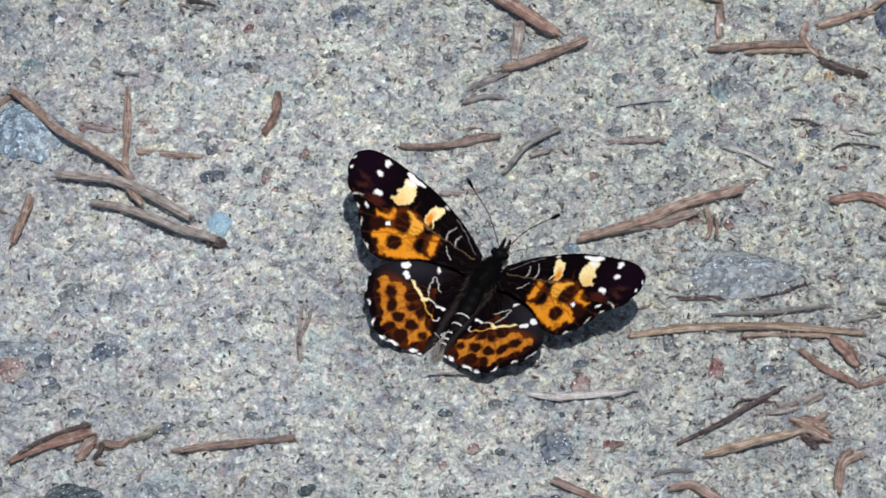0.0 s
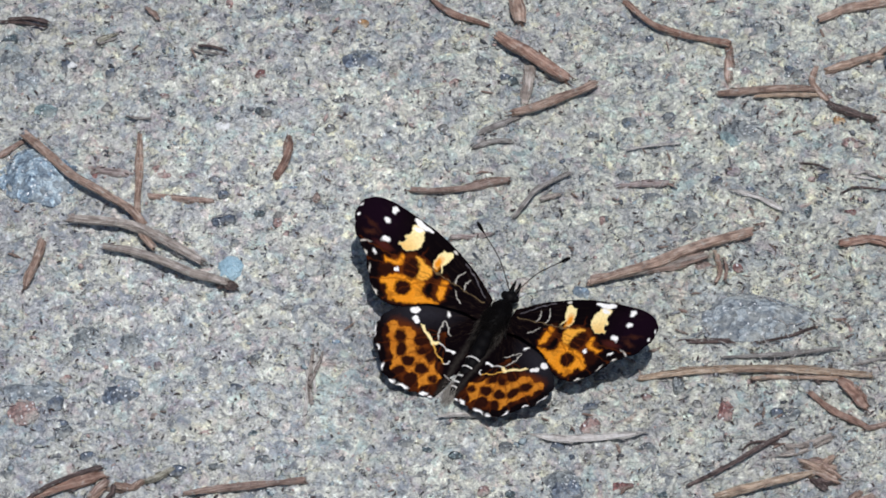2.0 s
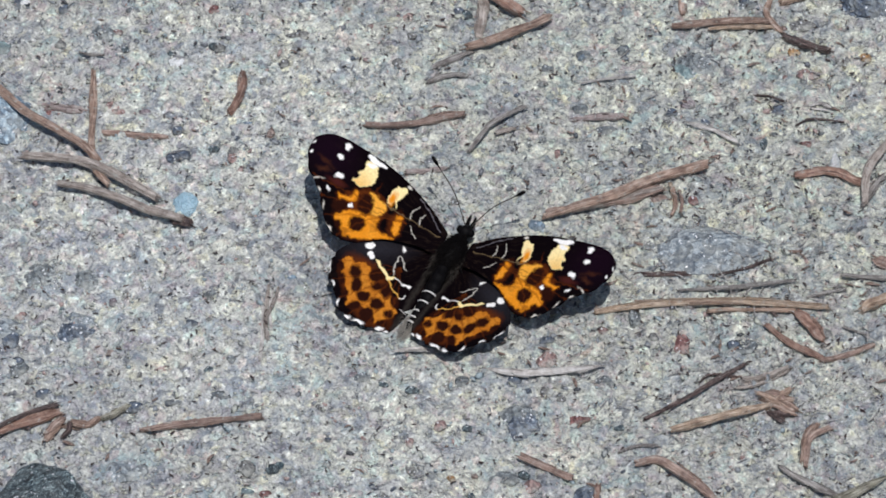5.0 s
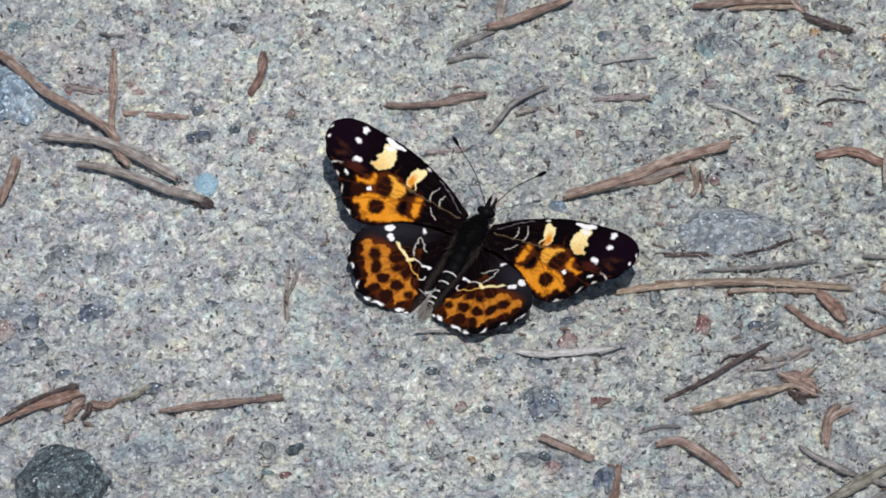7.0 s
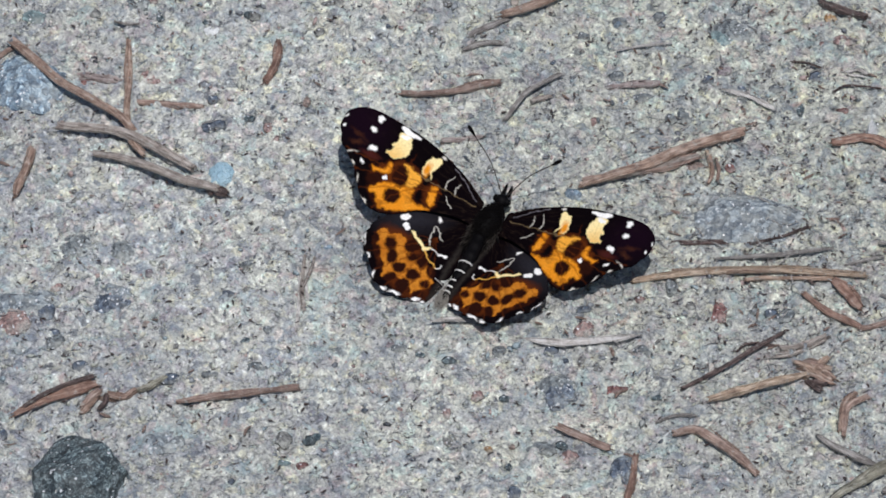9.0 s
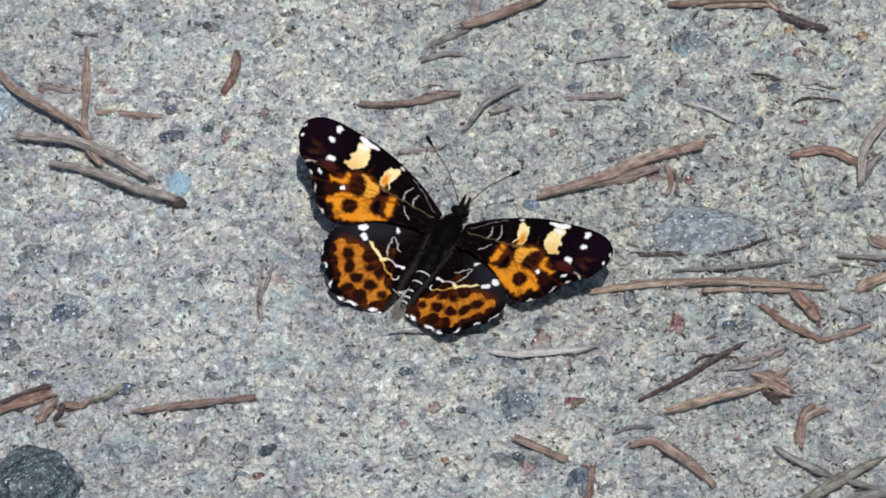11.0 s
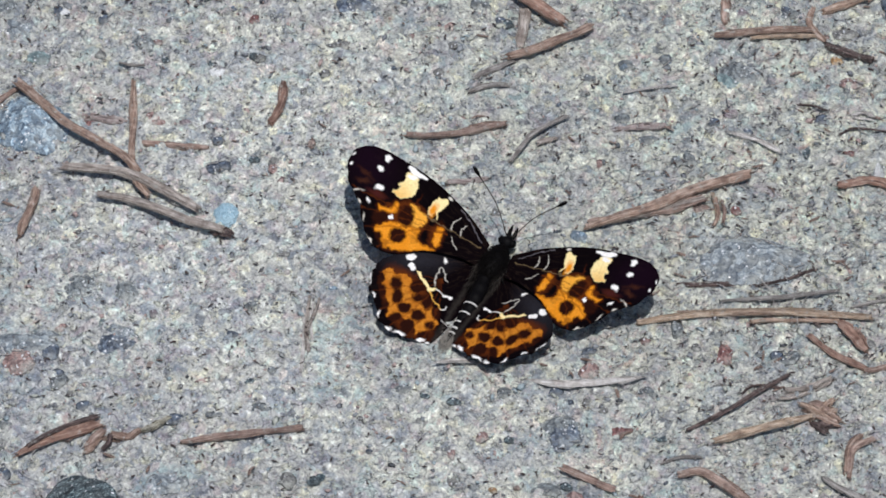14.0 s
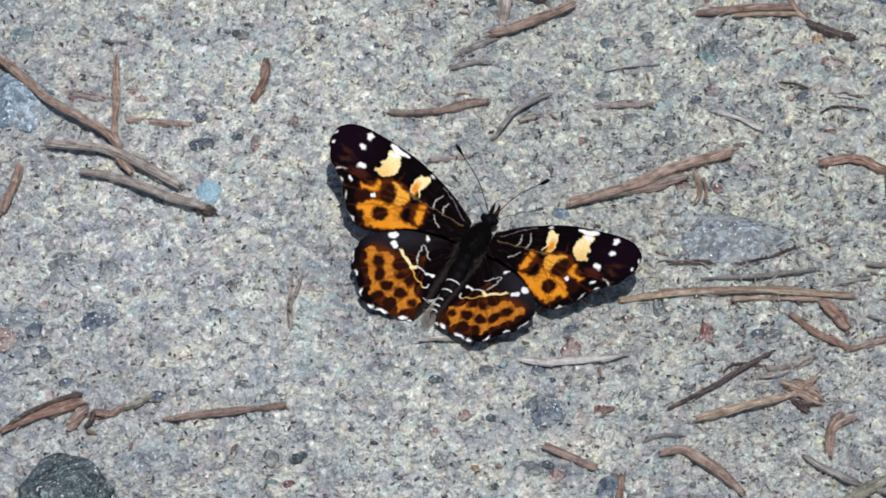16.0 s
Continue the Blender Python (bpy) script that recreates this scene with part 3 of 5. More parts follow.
def hindwing_scales(w):
    # bluish-grey sheen behind the front edge, painted into the scale colour
    w.oval(SHEEN, 6.5, -3.6, 3.6, 1.6, 135, 1.2)
    w.oval(EMBER, 5.1, -9.5, 4.5, 2.5, 38, 0.45)
    w.patch(DUSK, [(9.29, -7.69), (8.95, -6.97), (8.43, -6.82), (7.86, -7.00), (6.96, -6.66), (6.27, -6.61), (5.59, -7.70), (4.65, -7.90), (3.82, -7.90), (2.88, -8.10), (2.16, -9.02), (1.38, -9.61), (1.01, -9.78), (1.24, -10.58), (1.71, -11.29), (2.35, -11.89), (2.64, -12.48), (3.09, -11.61), (3.94, -11.12), (4.69, -11.50), (5.17, -11.26), (5.98, -12.23), (6.38, -12.37), (6.73, -11.01), (7.53, -10.15), (8.05, -9.38), (8.68, -9.10), (8.59, -8.34)])
    w.oval(MAROON, 7.27, -8.14, 0.99, 0.69, 69, 0.15)
    w.oval(MAROON, 6.46, -9.56, 0.90, 0.65, 70, 0.15)
    w.oval(MAROON, 5.17, -7.13, 0.85, 0.74, 117, 0.15)
    w.oval(MAROON, 4.45, -8.28, 0.72, 0.55, 134, 0.15)
    w.oval(MAROON, 3.31, -8.17, 0.91, 0.69, 73, 0.15)
    w.oval(MAROON, 5.14, -10.26, 0.77, 0.65, 126, 0.15)
    w.oval(MAROON, 3.41, -10.15, 0.80, 0.78, 130, 0.15)
    w.oval(MAROON, 1.73, -10.55, 0.59, 0.50, 128, 0.15)
    w.oval(MAROON, 9.02, -8.30, 0.57, 0.35, 67, 0.15)
    w.oval(MAROON, 8.25, -9.79, 0.77, 0.42, 65, 0.15)
    w.oval(MAROON, 7.00, -11.19, 0.65, 0.35, 65, 0.15)
    w.oval(MAROON, 5.45, -11.87, 0.80, 0.56, 139, 0.15)
    w.oval(MAROON, 3.70, -12.03, 1.04, 0.87, 79, 0.15)
    w.oval(MAROON, 1.81, -12.00, 0.72, 0.55, 135, 0.15)
    w.oval(MAROON, 1.79, -8.91, 0.65, 0.46, 70, 0.15)
    for x, y in ((9.6, -8.0), (9.0, -10.4), (7.4, -12.2), (5.4, -13.2), (3.2, -13.0), (1.5, -12.4)):
        w.stroke(EMBER, 0.02, [(3.2, -4.5), (0.5 * x + 1.2, 0.55 * y - 1.6), (x, y)], 0.1)
    w.stroke(CREAM, 0.20, [(5.80, -5.44), (4.73, -6.13), (3.77, -6.60)])
    w.stroke(GOLD, 0.08, [(3.77, -6.60), (3.11, -7.28), (2.35, -7.74), (1.58, -8.06)])
    w.stroke(CREAM, 0.108, [(3.89, -6.60), (3.29, -6.13)])
    w.stroke(WHITE, 0.072, [(3.26, -6.20), (2.83, -6.10), (2.12, -6.32), (1.43, -6.27)])
    w.stroke(WHITE, 0.058, [(1.72, -8.02), (1.30, -7.92), (1.30, -7.45)])
    w.oval(WHITE, 7.42, -4.15, 0.54, 0.40, 135)
    w.oval(WHITE, 6.79, -5.14, 0.48, 0.40, 54)
    w.oval(WHITE, 4.01, -2.10, 0.32, 0.24, 73)
    w.oval(WHITE, 1.43, -6.27, 0.23, 0.16, 138)
    w.stroke(PALE, 0.060, [(3.45, -5.82), (3.94, -4.88), (4.07, -3.70), (3.97, -3.20), (3.48, -3.44), (2.97, -4.22), (2.54, -4.35)])
    w.oval(WHITE, 5.60, -13.65, 0.63, 0.23, 151)
    w.oval(WHITE, 4.12, -13.29, 0.67, 0.23, 162)
    w.oval(WHITE, 1.90, -12.76, 0.53, 0.22, 139)
    w.oval(WHITE, 1.01, -12.63, 0.30, 0.19, 143)
    w.oval(WHITE, 10.00, -9.30, 0.71, 0.15, 70)
    w.oval(WHITE, 8.68, -10.93, 0.37, 0.15, 50)
    w.oval(WHITE, 7.21, -12.60, 0.47, 0.15, 72)
    # grey-brown hairy fold beside the abdomen
    w.stroke((0.030, 0.026, 0.023), 0.20, [(0.35, -2.6), (0.55, -5.2), (0.50, -7.4), (0.40, -9.8), (0.45, -11.8)], 0.3)
    w.mottle(DUSK, AMBER, 0.6)
    w.smoulder(DUSK, EMBER)
    w.down(2)


def wing_material():
    m, tree, bsdf = material("wing_scales", 0.85, 0.02)
    dye = tree.nodes.new("ShaderNodeVertexColor")
    dye.layer_name = "scales"
    spot = tree.nodes.new("ShaderNodeTexCoord").outputs["Object"]
    dust = add(tree, "ShaderNodeTexNoise", Scale=4200.0, Detail=3.0, Roughness=0.6)
    tree.links.new(spot, dust.inputs["Vector"])
    shade = ramp(tree, dust.outputs["Fac"], [(0.3, (0.84, 0.83, 0.83)), (0.7, (1.08, 1.08, 1.08))])
    tree.links.new(mixed(tree, "MULTIPLY", 1.0, dye.outputs["Color"], shade), bsdf.inputs["Base Color"])
    bump(tree, bsdf, dust.outputs["Fac"], 0.15, 0.0001)
    return m


def plain_material(name, colour, roughness=0.6, variation=0.25, scale=3000.0):
    m, tree, bsdf = material(name, roughness, 0.08)
    spot = tree.nodes.new("ShaderNodeTexCoord").outputs["Object"]
    grain = add(tree, "ShaderNodeTexNoise", Scale=scale, Detail=4.0)
    tree.links.new(spot, grain.inputs["Vector"])
    shade = ramp(tree, grain.outputs["Fac"], [(0.3, (1 - variation,) * 3), (0.7, (1 + variation,) * 3)])
    tree.links.new(mixed(tree, "MULTIPLY", 1.0, colour, shade), bsdf.inputs["Base Color"])
    bump(tree, bsdf, grain.outputs["Fac"], 0.5, 0.0001)
    return m


WING = wing_material()
CHITIN = plain_material("black_chitin", (0.0028, 0.0024, 0.0028), 0.55)
FUR = plain_material("dark_fur", (0.0055, 0.0045, 0.0045), 0.8)
BAND = plain_material("pale_band", (0.62, 0.60, 0.57), 0.6)
TUFT = plain_material("grey_tuft", (0.30, 0.28, 0.25), 0.8)
DOWN = plain_material("grey_brown_down", (0.045, 0.039, 0.034), 0.8)
HORN = plain_material("antenna_shaft", (0.06, 0.05, 0.045), 0.5)

FORE = {
    "costa": [(0.7, 2.0), (2.1, 2.65), (4.0, 3.45), (5.8, 4.0), (7.8, 4.45), (10.0, 4.75), (12.0, 4.85), (14.0, 4.85), (15.7, 4.75), (17.2, 4.4), (18.1, 3.9)],
    "outer": [(18.1, 3.9), (18.75, 3.1), (18.95, 2.2), (18.75, 1.1), (18.2, 0.1), (17.45, -0.8), (16.3, -1.55), (15.1, -2.5), (14.15, -3.65), (12.9, -4.85), (11.7, -5.5), (10.3, -5.6)],
    "inner": [(0.4, -0.9), (3.0, -1.3), (6.2, -2.6), (7.8, -3.95), (9.1, -5.1), (10.3, -5.6)],
    "lobes": 7, "depth": 0.13,
}
HIND = {
    "costa": [(0.9, 0.8), (3.9, -0.15), (5.7, -1.25), (7.35, -2.7), (8.75, -4.5), (9.75, -6.0)],
    "outer": [(9.75, -6.0), (10.2, -7.2), (10.25, -8.4), (9.9, -9.6), (9.1, -10.8), (8.0, -11.7), (7.15, -12.9), (5.9, -13.55), (4.6, -13.5), (3.3, -13.3), (2.0, -12.9), (0.7, -12.6)],
    "inner": [(0.2, -0.5), (-0.1, -3.0), (-0.3, -7.0), (0.1, -10.5), (0.7, -12.6)],
    "lobes": 8, "depth": 0.28,
}


def wing_mesh(name, plan, side, paint, along, across, lift):
    """A wing blade as a sheet stretched between its four margins, with its own thickness."""
    a, b = spline(plan["costa"], along), spline(plan["inner"], along)
    end = spline(plan["outer"], across)
    r = np.linspace(0, 1, across)
    away = np.gradient(end, axis=0)
    away = np.stack([-away[:, 1], away[:, 0]], 1) / np.linalg.norm(away, axis=1, keepdims=True)
    end = end + away * (plan["depth"] * (np.abs(np.sin(math.pi * plan["lobes"] * r)) - 0.6) * np.minimum(1, 8 * np.minimum(r, 1 - r)))[:, None]
    start = a[0] + (b[0] - a[0]) * r[:, None]
    s = np.linspace(0, 1, along)[:, None, None]
    r = r[None, :, None]
    corner = (1 - s) * ((1 - r) * a[0] + r * b[0]) + s * ((1 - r) * a[-1] + r * b[-1])
    flat = (1 - r) * a[:, None] + r * b[:, None] + (1 - s) * start[None] + s * end[None] - corner
    out, ahead = flat[..., 0].ravel(), flat[..., 1].ravel()
    # low ribs where the veins fan out from the root
    fan = np.arctan2(ahead - 0.8, out + 0.6)
    ribs = 0.05 * np.cos(fan * 34.0) * np.clip(out / 4.0, 0, 1)
    z = lift(out, ahead) + ribs
    top = np.stack([ahead, side * out, z], 1) * MM
    thick = 0.07 * MM
    n = len(top)
    verts = np.vstack([top, top - (0, 0, thick)])
    k = (np.arange(along - 1)[:, None] * across + np.arange(across - 1)).ravel()
    quads = np.stack([k, k + 1, k + across + 1, k + across], 1)
    if side > 0:
        quads = quads[:, ::-1]
    rim = np.r_[np.arange(across), np.arange(1, along) * across + across - 1, (along - 1) * across + np.arange(across - 2, -1, -1), np.arange(along - 2, 0, -1) * across]
    nxt = np.roll(rim, -1)
    skirt = np.stack([rim, nxt, nxt + n, rim + n], 1)
    faces = np.vstack([quads, quads[:, ::-1] + n, skirt])
    me = bpy.data.meshes.new(name)
    me.vertices.add(len(verts))
    me.vertices.foreach_set("co", verts.ravel())
    me.loops.add(faces.size)
    me.polygons.add(len(faces))
    me.loops.foreach_set("vertex_index", faces.ravel())
    me.polygons.foreach_set("loop_start", np.arange(len(faces)) * 4)
    me.polygons.foreach_set("use_smooth", np.ones(len(faces), bool))
    me.materials.append(WING)
    me.update(calc_edges=True)
    w = Scales(out, ahead)
    paint(w)
    dye = me.color_attributes.new("scales", "FLOAT_COLOR", "POINT")
    both = np.c_[np.vstack([w.colour, w.colour * 0.8]), np.ones(2 * n)]
    dye.data.foreach_set("color", both.ravel())
    return me


def fore_lift(out, ahead):
    return 0.25 * np.sin(np.clip(out / 19.0, 0, 1) * math.pi)


def hind_lift(out, ahead):
    return -0.55 * np.clip((ahead + 6.0) / 5.0, 0, 1) - 0.006 * np.clip(-ahead - 8.0, 0, 9) ** 2


def lathe(line, radii, sides, squash=1.0):
    """A round body along a line of places, in millimetres."""
    line, verts, faces = np.asarray(line, float), [], []
    way = np.gradient(line, axis=0)
    for p, d, r in zip(line, way, radii):
        d = d / np.linalg.norm(d)
        left = np.cross((0, 0, 1.0), d)
        left = left / (np.linalg.norm(left) + 1e-9)
        up = np.cross(d, left)
        for k in range(sides):
            a = 2 * math.pi * k / sides
            verts.append((p + r * (math.cos(a) * left + squash * math.sin(a) * up)) * MM)
    for i in range(len(line) - 1):
        for k in range(sides):
            n = (k + 1) % sides
            faces.append((i * sides + k, i * sides + n, (i + 1) * sides + n, (i + 1) * sides + k))
    faces.append(tuple(range(sides))[::-1])
    faces.append(tuple((len(line) - 1) * sides + k for k in range(sides)))
    return verts, faces


def hairs(seed, count, centre, radius, reach, lean):
    """Thin tapering hairs over an ellipsoid."""
    rng = np.random.default_rng(seed)
    verts, faces = [], []
    for _ in range(count):
        d = rng.normal(size=3)
        d[2] = abs(d[2]) * 0.9 - 0.15
        d = d / np.linalg.norm(d)
        foot = np.array(centre) + d * radius * 0.95
        tip = foot + (d * 0.8 + np.array(lean) + rng.normal(size=3) * 0.3) * reach * rng.uniform(0.5, 1.2)
        side = np.cross(tip - foot, rng.normal(size=3))
        side = side / np.linalg.norm(side) * 0.035
        other = np.cross(tip - foot, side)
        other = other / np.linalg.norm(other) * 0.035
        k = len(verts)
        verts += [(foot + side) * MM, (foot - 0.5 * side + 0.87 * other) * MM, (foot - 0.5 * side - 0.87 * other) * MM, tip * MM]
        faces += [(k, k + 1, k + 3), (k + 1, k + 2, k + 3), (k + 2, k, k + 3)]
    return verts, faces


LEG_END = -1.05


def butterfly():
    root = tagged(new("butterfly"), "orange, black and white patterned butterfly basking with spread wings on sand", "butterfly")
    root.matrix_basis = BUTTERFLY_POSE
    wings = {}
    for side in (1, -1):
        wings["hind", side] = part("hindwing", wing_mesh("hindwing", HIND, side, hindwing_scales, 190, 170, hind_lift), root, "black hindwing with orange spotted outer half")
        wings["fore", side] = part("forewing", wing_mesh("forewing", FORE, side, forewing_scales, 260, 170, fore_lift), root, "black and orange forewing with white and cream spots")
    # thorax, abdomen and head
    run = np.linspace(0, 1, 14)
    swell = np.sin(np.clip(run, 0.03, 0.97) * math.pi) ** 0.55
    part("thorax", mesh_of("thorax", *lathe(np.stack([2.9 - 5.6 * run, 0 * run, 0.25 - 0.1 * run], 1), 1.4 * swell, 18, 0.95), CHITIN), root, "black furry thorax")
    part("thorax_fur", mesh_of("thorax_fur", *hairs(5, 2600, (0.2, 0, 0.25), np.array((2.6, 1.3, 1.3)), 0.5, (-0.9, 0, 0.0)), FUR, False), root, "dark brown-grey fur")
    run = np.linspace(0, 1, 46)
    body = 0.98 * np.sin(np.clip(0.22 + 0.78 * run, 0, 0.985) * math.pi) ** 0.5 * (1 - 0.35 * run) * (1 + 0.05 * np.cos(run * 7 * 2 * math.pi))
    spine = np.stack([-2.2 - 9.9 * run, -0.35 * np.sin(run * math.pi), 0.42 - 0.1 * run], 1)
    abdomen = part("abdomen", mesh_of("abdomen", *lathe(spine, body, 18, 0.9), CHITIN), root, "black segmented abdomen")
    for at in (0.41, 0.555, 0.67, 0.765, 0.84):
        k = int(at * 45)
        ring_line = np.stack([np.interp(np.linspace(k - 0.44, k + 0.44, 4), np.arange(46), spine[:, c]) for c in range(3)], 1)
        ring_size = np.interp(np.linspace(k - 0.44, k + 0.44, 4), np.arange(46), body) + np.array((0.01, 0.05, 0.05, 0.01))
        part("segment_band", mesh_of("segment_band", *lathe(ring_line, ring_size, 18, 0.9), BAND), abdomen, "thin pale ring")
    part("abdomen_fur", mesh_of("abdomen_fur", *hairs(9, 500, (-2.8, 0, -0.1), np.array((1.6, 1.25, 1.1)), 0.6, (-0.9, 0, 0)), FUR, False), root, "dark fur beside the abdomen")
    part("abdomen_tip", mesh_of("abdomen_tip", *hairs(11, 620, (-10.5, 0, 0.15), np.array((1.3, 0.42, 0.4)), 0.6, (-1.6, -0.1, -0.1)), TUFT, False), root, "pale grey tail tuft")
    for side in (1, -1):
        part("flank_fur", mesh_of("flank_fur", *hairs(17 + side, 260, (-0.9, side * 1.2, 0.0), np.array((2.6, 0.35, 0.5)), 0.5, (-1.1, side * 0.1, 0.0)), DOWN, False), root, "grey-brown fur along the body's flank")
    run = np.linspace(0, 1, 9)
    head = part("head", mesh_of("head", *lathe(np.stack([2.5 + 1.6 * run, 0 * run, 0.25 + 0 * run], 1), 0.85 * np.sin(np.clip(run, 0.06, 0.94) * math.pi) ** 0.5, 14), CHITIN), root)
    for side in (1, -1):
        v, f = grain_shape(np.random.default_rng(2), 5, 10)
        v = v / np.linalg.norm(v, axis=1, keepdims=True) * 0.48 + (3.35, side * 0.62, 0.35)
        part("eye", mesh_of("eye", v * MM, [tuple(t) for t in f], CHITIN), head, "glossy dark compound eye")
        palp = spline([(3.9, side * 0.25, 0.1), (4.7, side * 0.33, 0.3), (5.4, side * 0.3, 0.75)], 9)
        part("palp", mesh_of("palp", *lathe(palp, np.array((0.14, 0.2, 0.24, 0.25, 0.24, 0.21, 0.17, 0.11, 0.04)), 8), FUR), head)
        foot = np.array((3.9, side * 0.35, 0.7))
        tip = foot + 0.84 * (np.array((6.9, 5.85, 6.5) if side > 0 else (7.35, -5.0, 6.5)) - foot)
        bend = foot + (tip - foot) * 0.5 + (0.25, side * -0.2, 0.3)
        rod = spline([foot, bend, tip], 24)
        antenna = part("antenna", mesh_of("antenna", *lathe(rod, np.full(24, 0.06), 7), HORN), root, "thin dark antenna")
        way = (rod[-1] - rod[-3]) / np.linalg.norm(rod[-1] - rod[-3])
        knob = np.array([rod[-1] + way * d for d in np.linspace(-0.1, 1.45, 8)])
        part("club", mesh_of("club", *lathe(knob, np.array((0.06, 0.09, 0.15, 0.2, 0.22, 0.22, 0.18, 0.08)), 9), CHITIN), antenna, "black antenna club")
        for reach, hip in ((1.2, 0.6), (-1.4, -0.6)):
            leg = spline([(hip, side * 0.8, -0.5), (hip + reach * 0.45, side * 1.7, 0.0), (hip + reach * 0.8, side * 2.3, LEG_END)], 10)
            part("leg", mesh_of("leg", *lathe(leg, np.linspace(0.16, 0.07, 10), 7), CHITIN), root)
    return root, wings


BUTTERFLY, WINGS = butterfly()


def settle(kind, side, spread):
    """The pose of a wing on the body when the forewings stand spread degrees above level."""
    if kind == "fore":
        rise, pitch, drop = spread, 10.2, 0.0
    elif side > 0:
        rise, pitch, drop = 13.8 + 0.93 * (spread - 16.7), -1.5, -0.3
    else:
        rise, pitch, drop = 11.65 + 0.54 * (spread - 16.7), -9.0, -0.3
    place = Matrix.Translation((0, side * 0.9 * MM, drop * MM))
    return place @ Matrix.Rotation(radians(side * rise), 4, "X") @ Matrix.Rotation(radians(-pitch), 4, "Y")


# ---- dry plant litter ----
TONE = {
    "red": "reddish-brown", "rust": "rust-brown", "brown": "brown", "dark": "dark brown", "grey": "weathered grey", "greytan": "grey-tan",
    "tan": "straw-coloured", "rusttan": "reddish tan", "pale": "bleached pale", "pink": "faded pinkish-brown", "olive": "olive-grey",
}
LITTER = random.Random(14)
TAKEN = []


def swept(line, wide, tall, sides, rag, seed):
    """A ragged rod along a line in millimetres: wide and tall are half sizes along it."""
    rng = np.random.default_rng(seed)
    count = len(line)
    way = np.gradient(line, axis=0)
    run = np.r_[0, np.cumsum(np.linalg.norm(np.diff(line, axis=0), axis=1))]
    lobes = rng.uniform(0, 6.28, 4)
    verts, uvs, faces = [], [], []
    angle = np.linspace(0, 2 * math.pi, sides, endpoint=False)
    # flat-sided, narrower underneath
    across = np.sign(np.cos(angle)) * np.abs(np.cos(angle)) ** 0.62 * np.where(np.sin(angle) < -0.1, 0.78, 1.0)
    along_up = np.sign(np.sin(angle)) * np.abs(np.sin(angle)) ** 0.62
    groove = 1 + rag * (0.5 * np.sin(2 * angle + lobes[0]) + 0.5 * np.sin(3 * angle + lobes[1]) + 0.35 * np.sin(5 * angle + lobes[2]))
    for k in range(count):
        d = way[k] / np.linalg.norm(way[k])
        left = np.cross((0, 0, 1.0), d)
        left /= np.linalg.norm(left)
        up = np.cross(d, left)
        dent = groove * (1 + rag * rough(run[k] * 0.5 + angle * 0 + seed % 97, angle * 2.0, 31) + 0.6 * rag * rough(run[k] * 1.2 + seed % 89, angle * 4.0, 32))
        ragged = np.zeros(sides)
        if k in (0, count - 1):
            ragged = rng.uniform(-0.9, 0.6, sides) * wide[k] * (1 if k else -1)
        for a, q, j, ca, sa in zip(angle, dent, ragged, across, along_up):
            verts.append(line[k] + q * (ca * wide[k] * left + sa * tall[k] * up) + d * j)
            uvs.append((run[k], a * 0.3))
    first, last = len(verts), len(verts) + 1
    verts += [line[0] + way[0] / np.linalg.norm(way[0]) * 0.1, line[-1] - way[-1] / np.linalg.norm(way[-1]) * 0.1]
    uvs += [(0, 0), (run[-1], 0)]
    for k in range(count - 1):
        for s in range(sides):
            n = (s + 1) % sides
            faces.append((k * sides + s, k * sides + n, (k + 1) * sides + n, (k + 1) * sides + s))
    for s in range(sides):
        n = (s + 1) % sides
        faces.append((first, s, n)[::-1])
        faces.append((last, (count - 1) * sides + s, (count - 1) * sides + n))
    return np.array(verts), uvs, faces


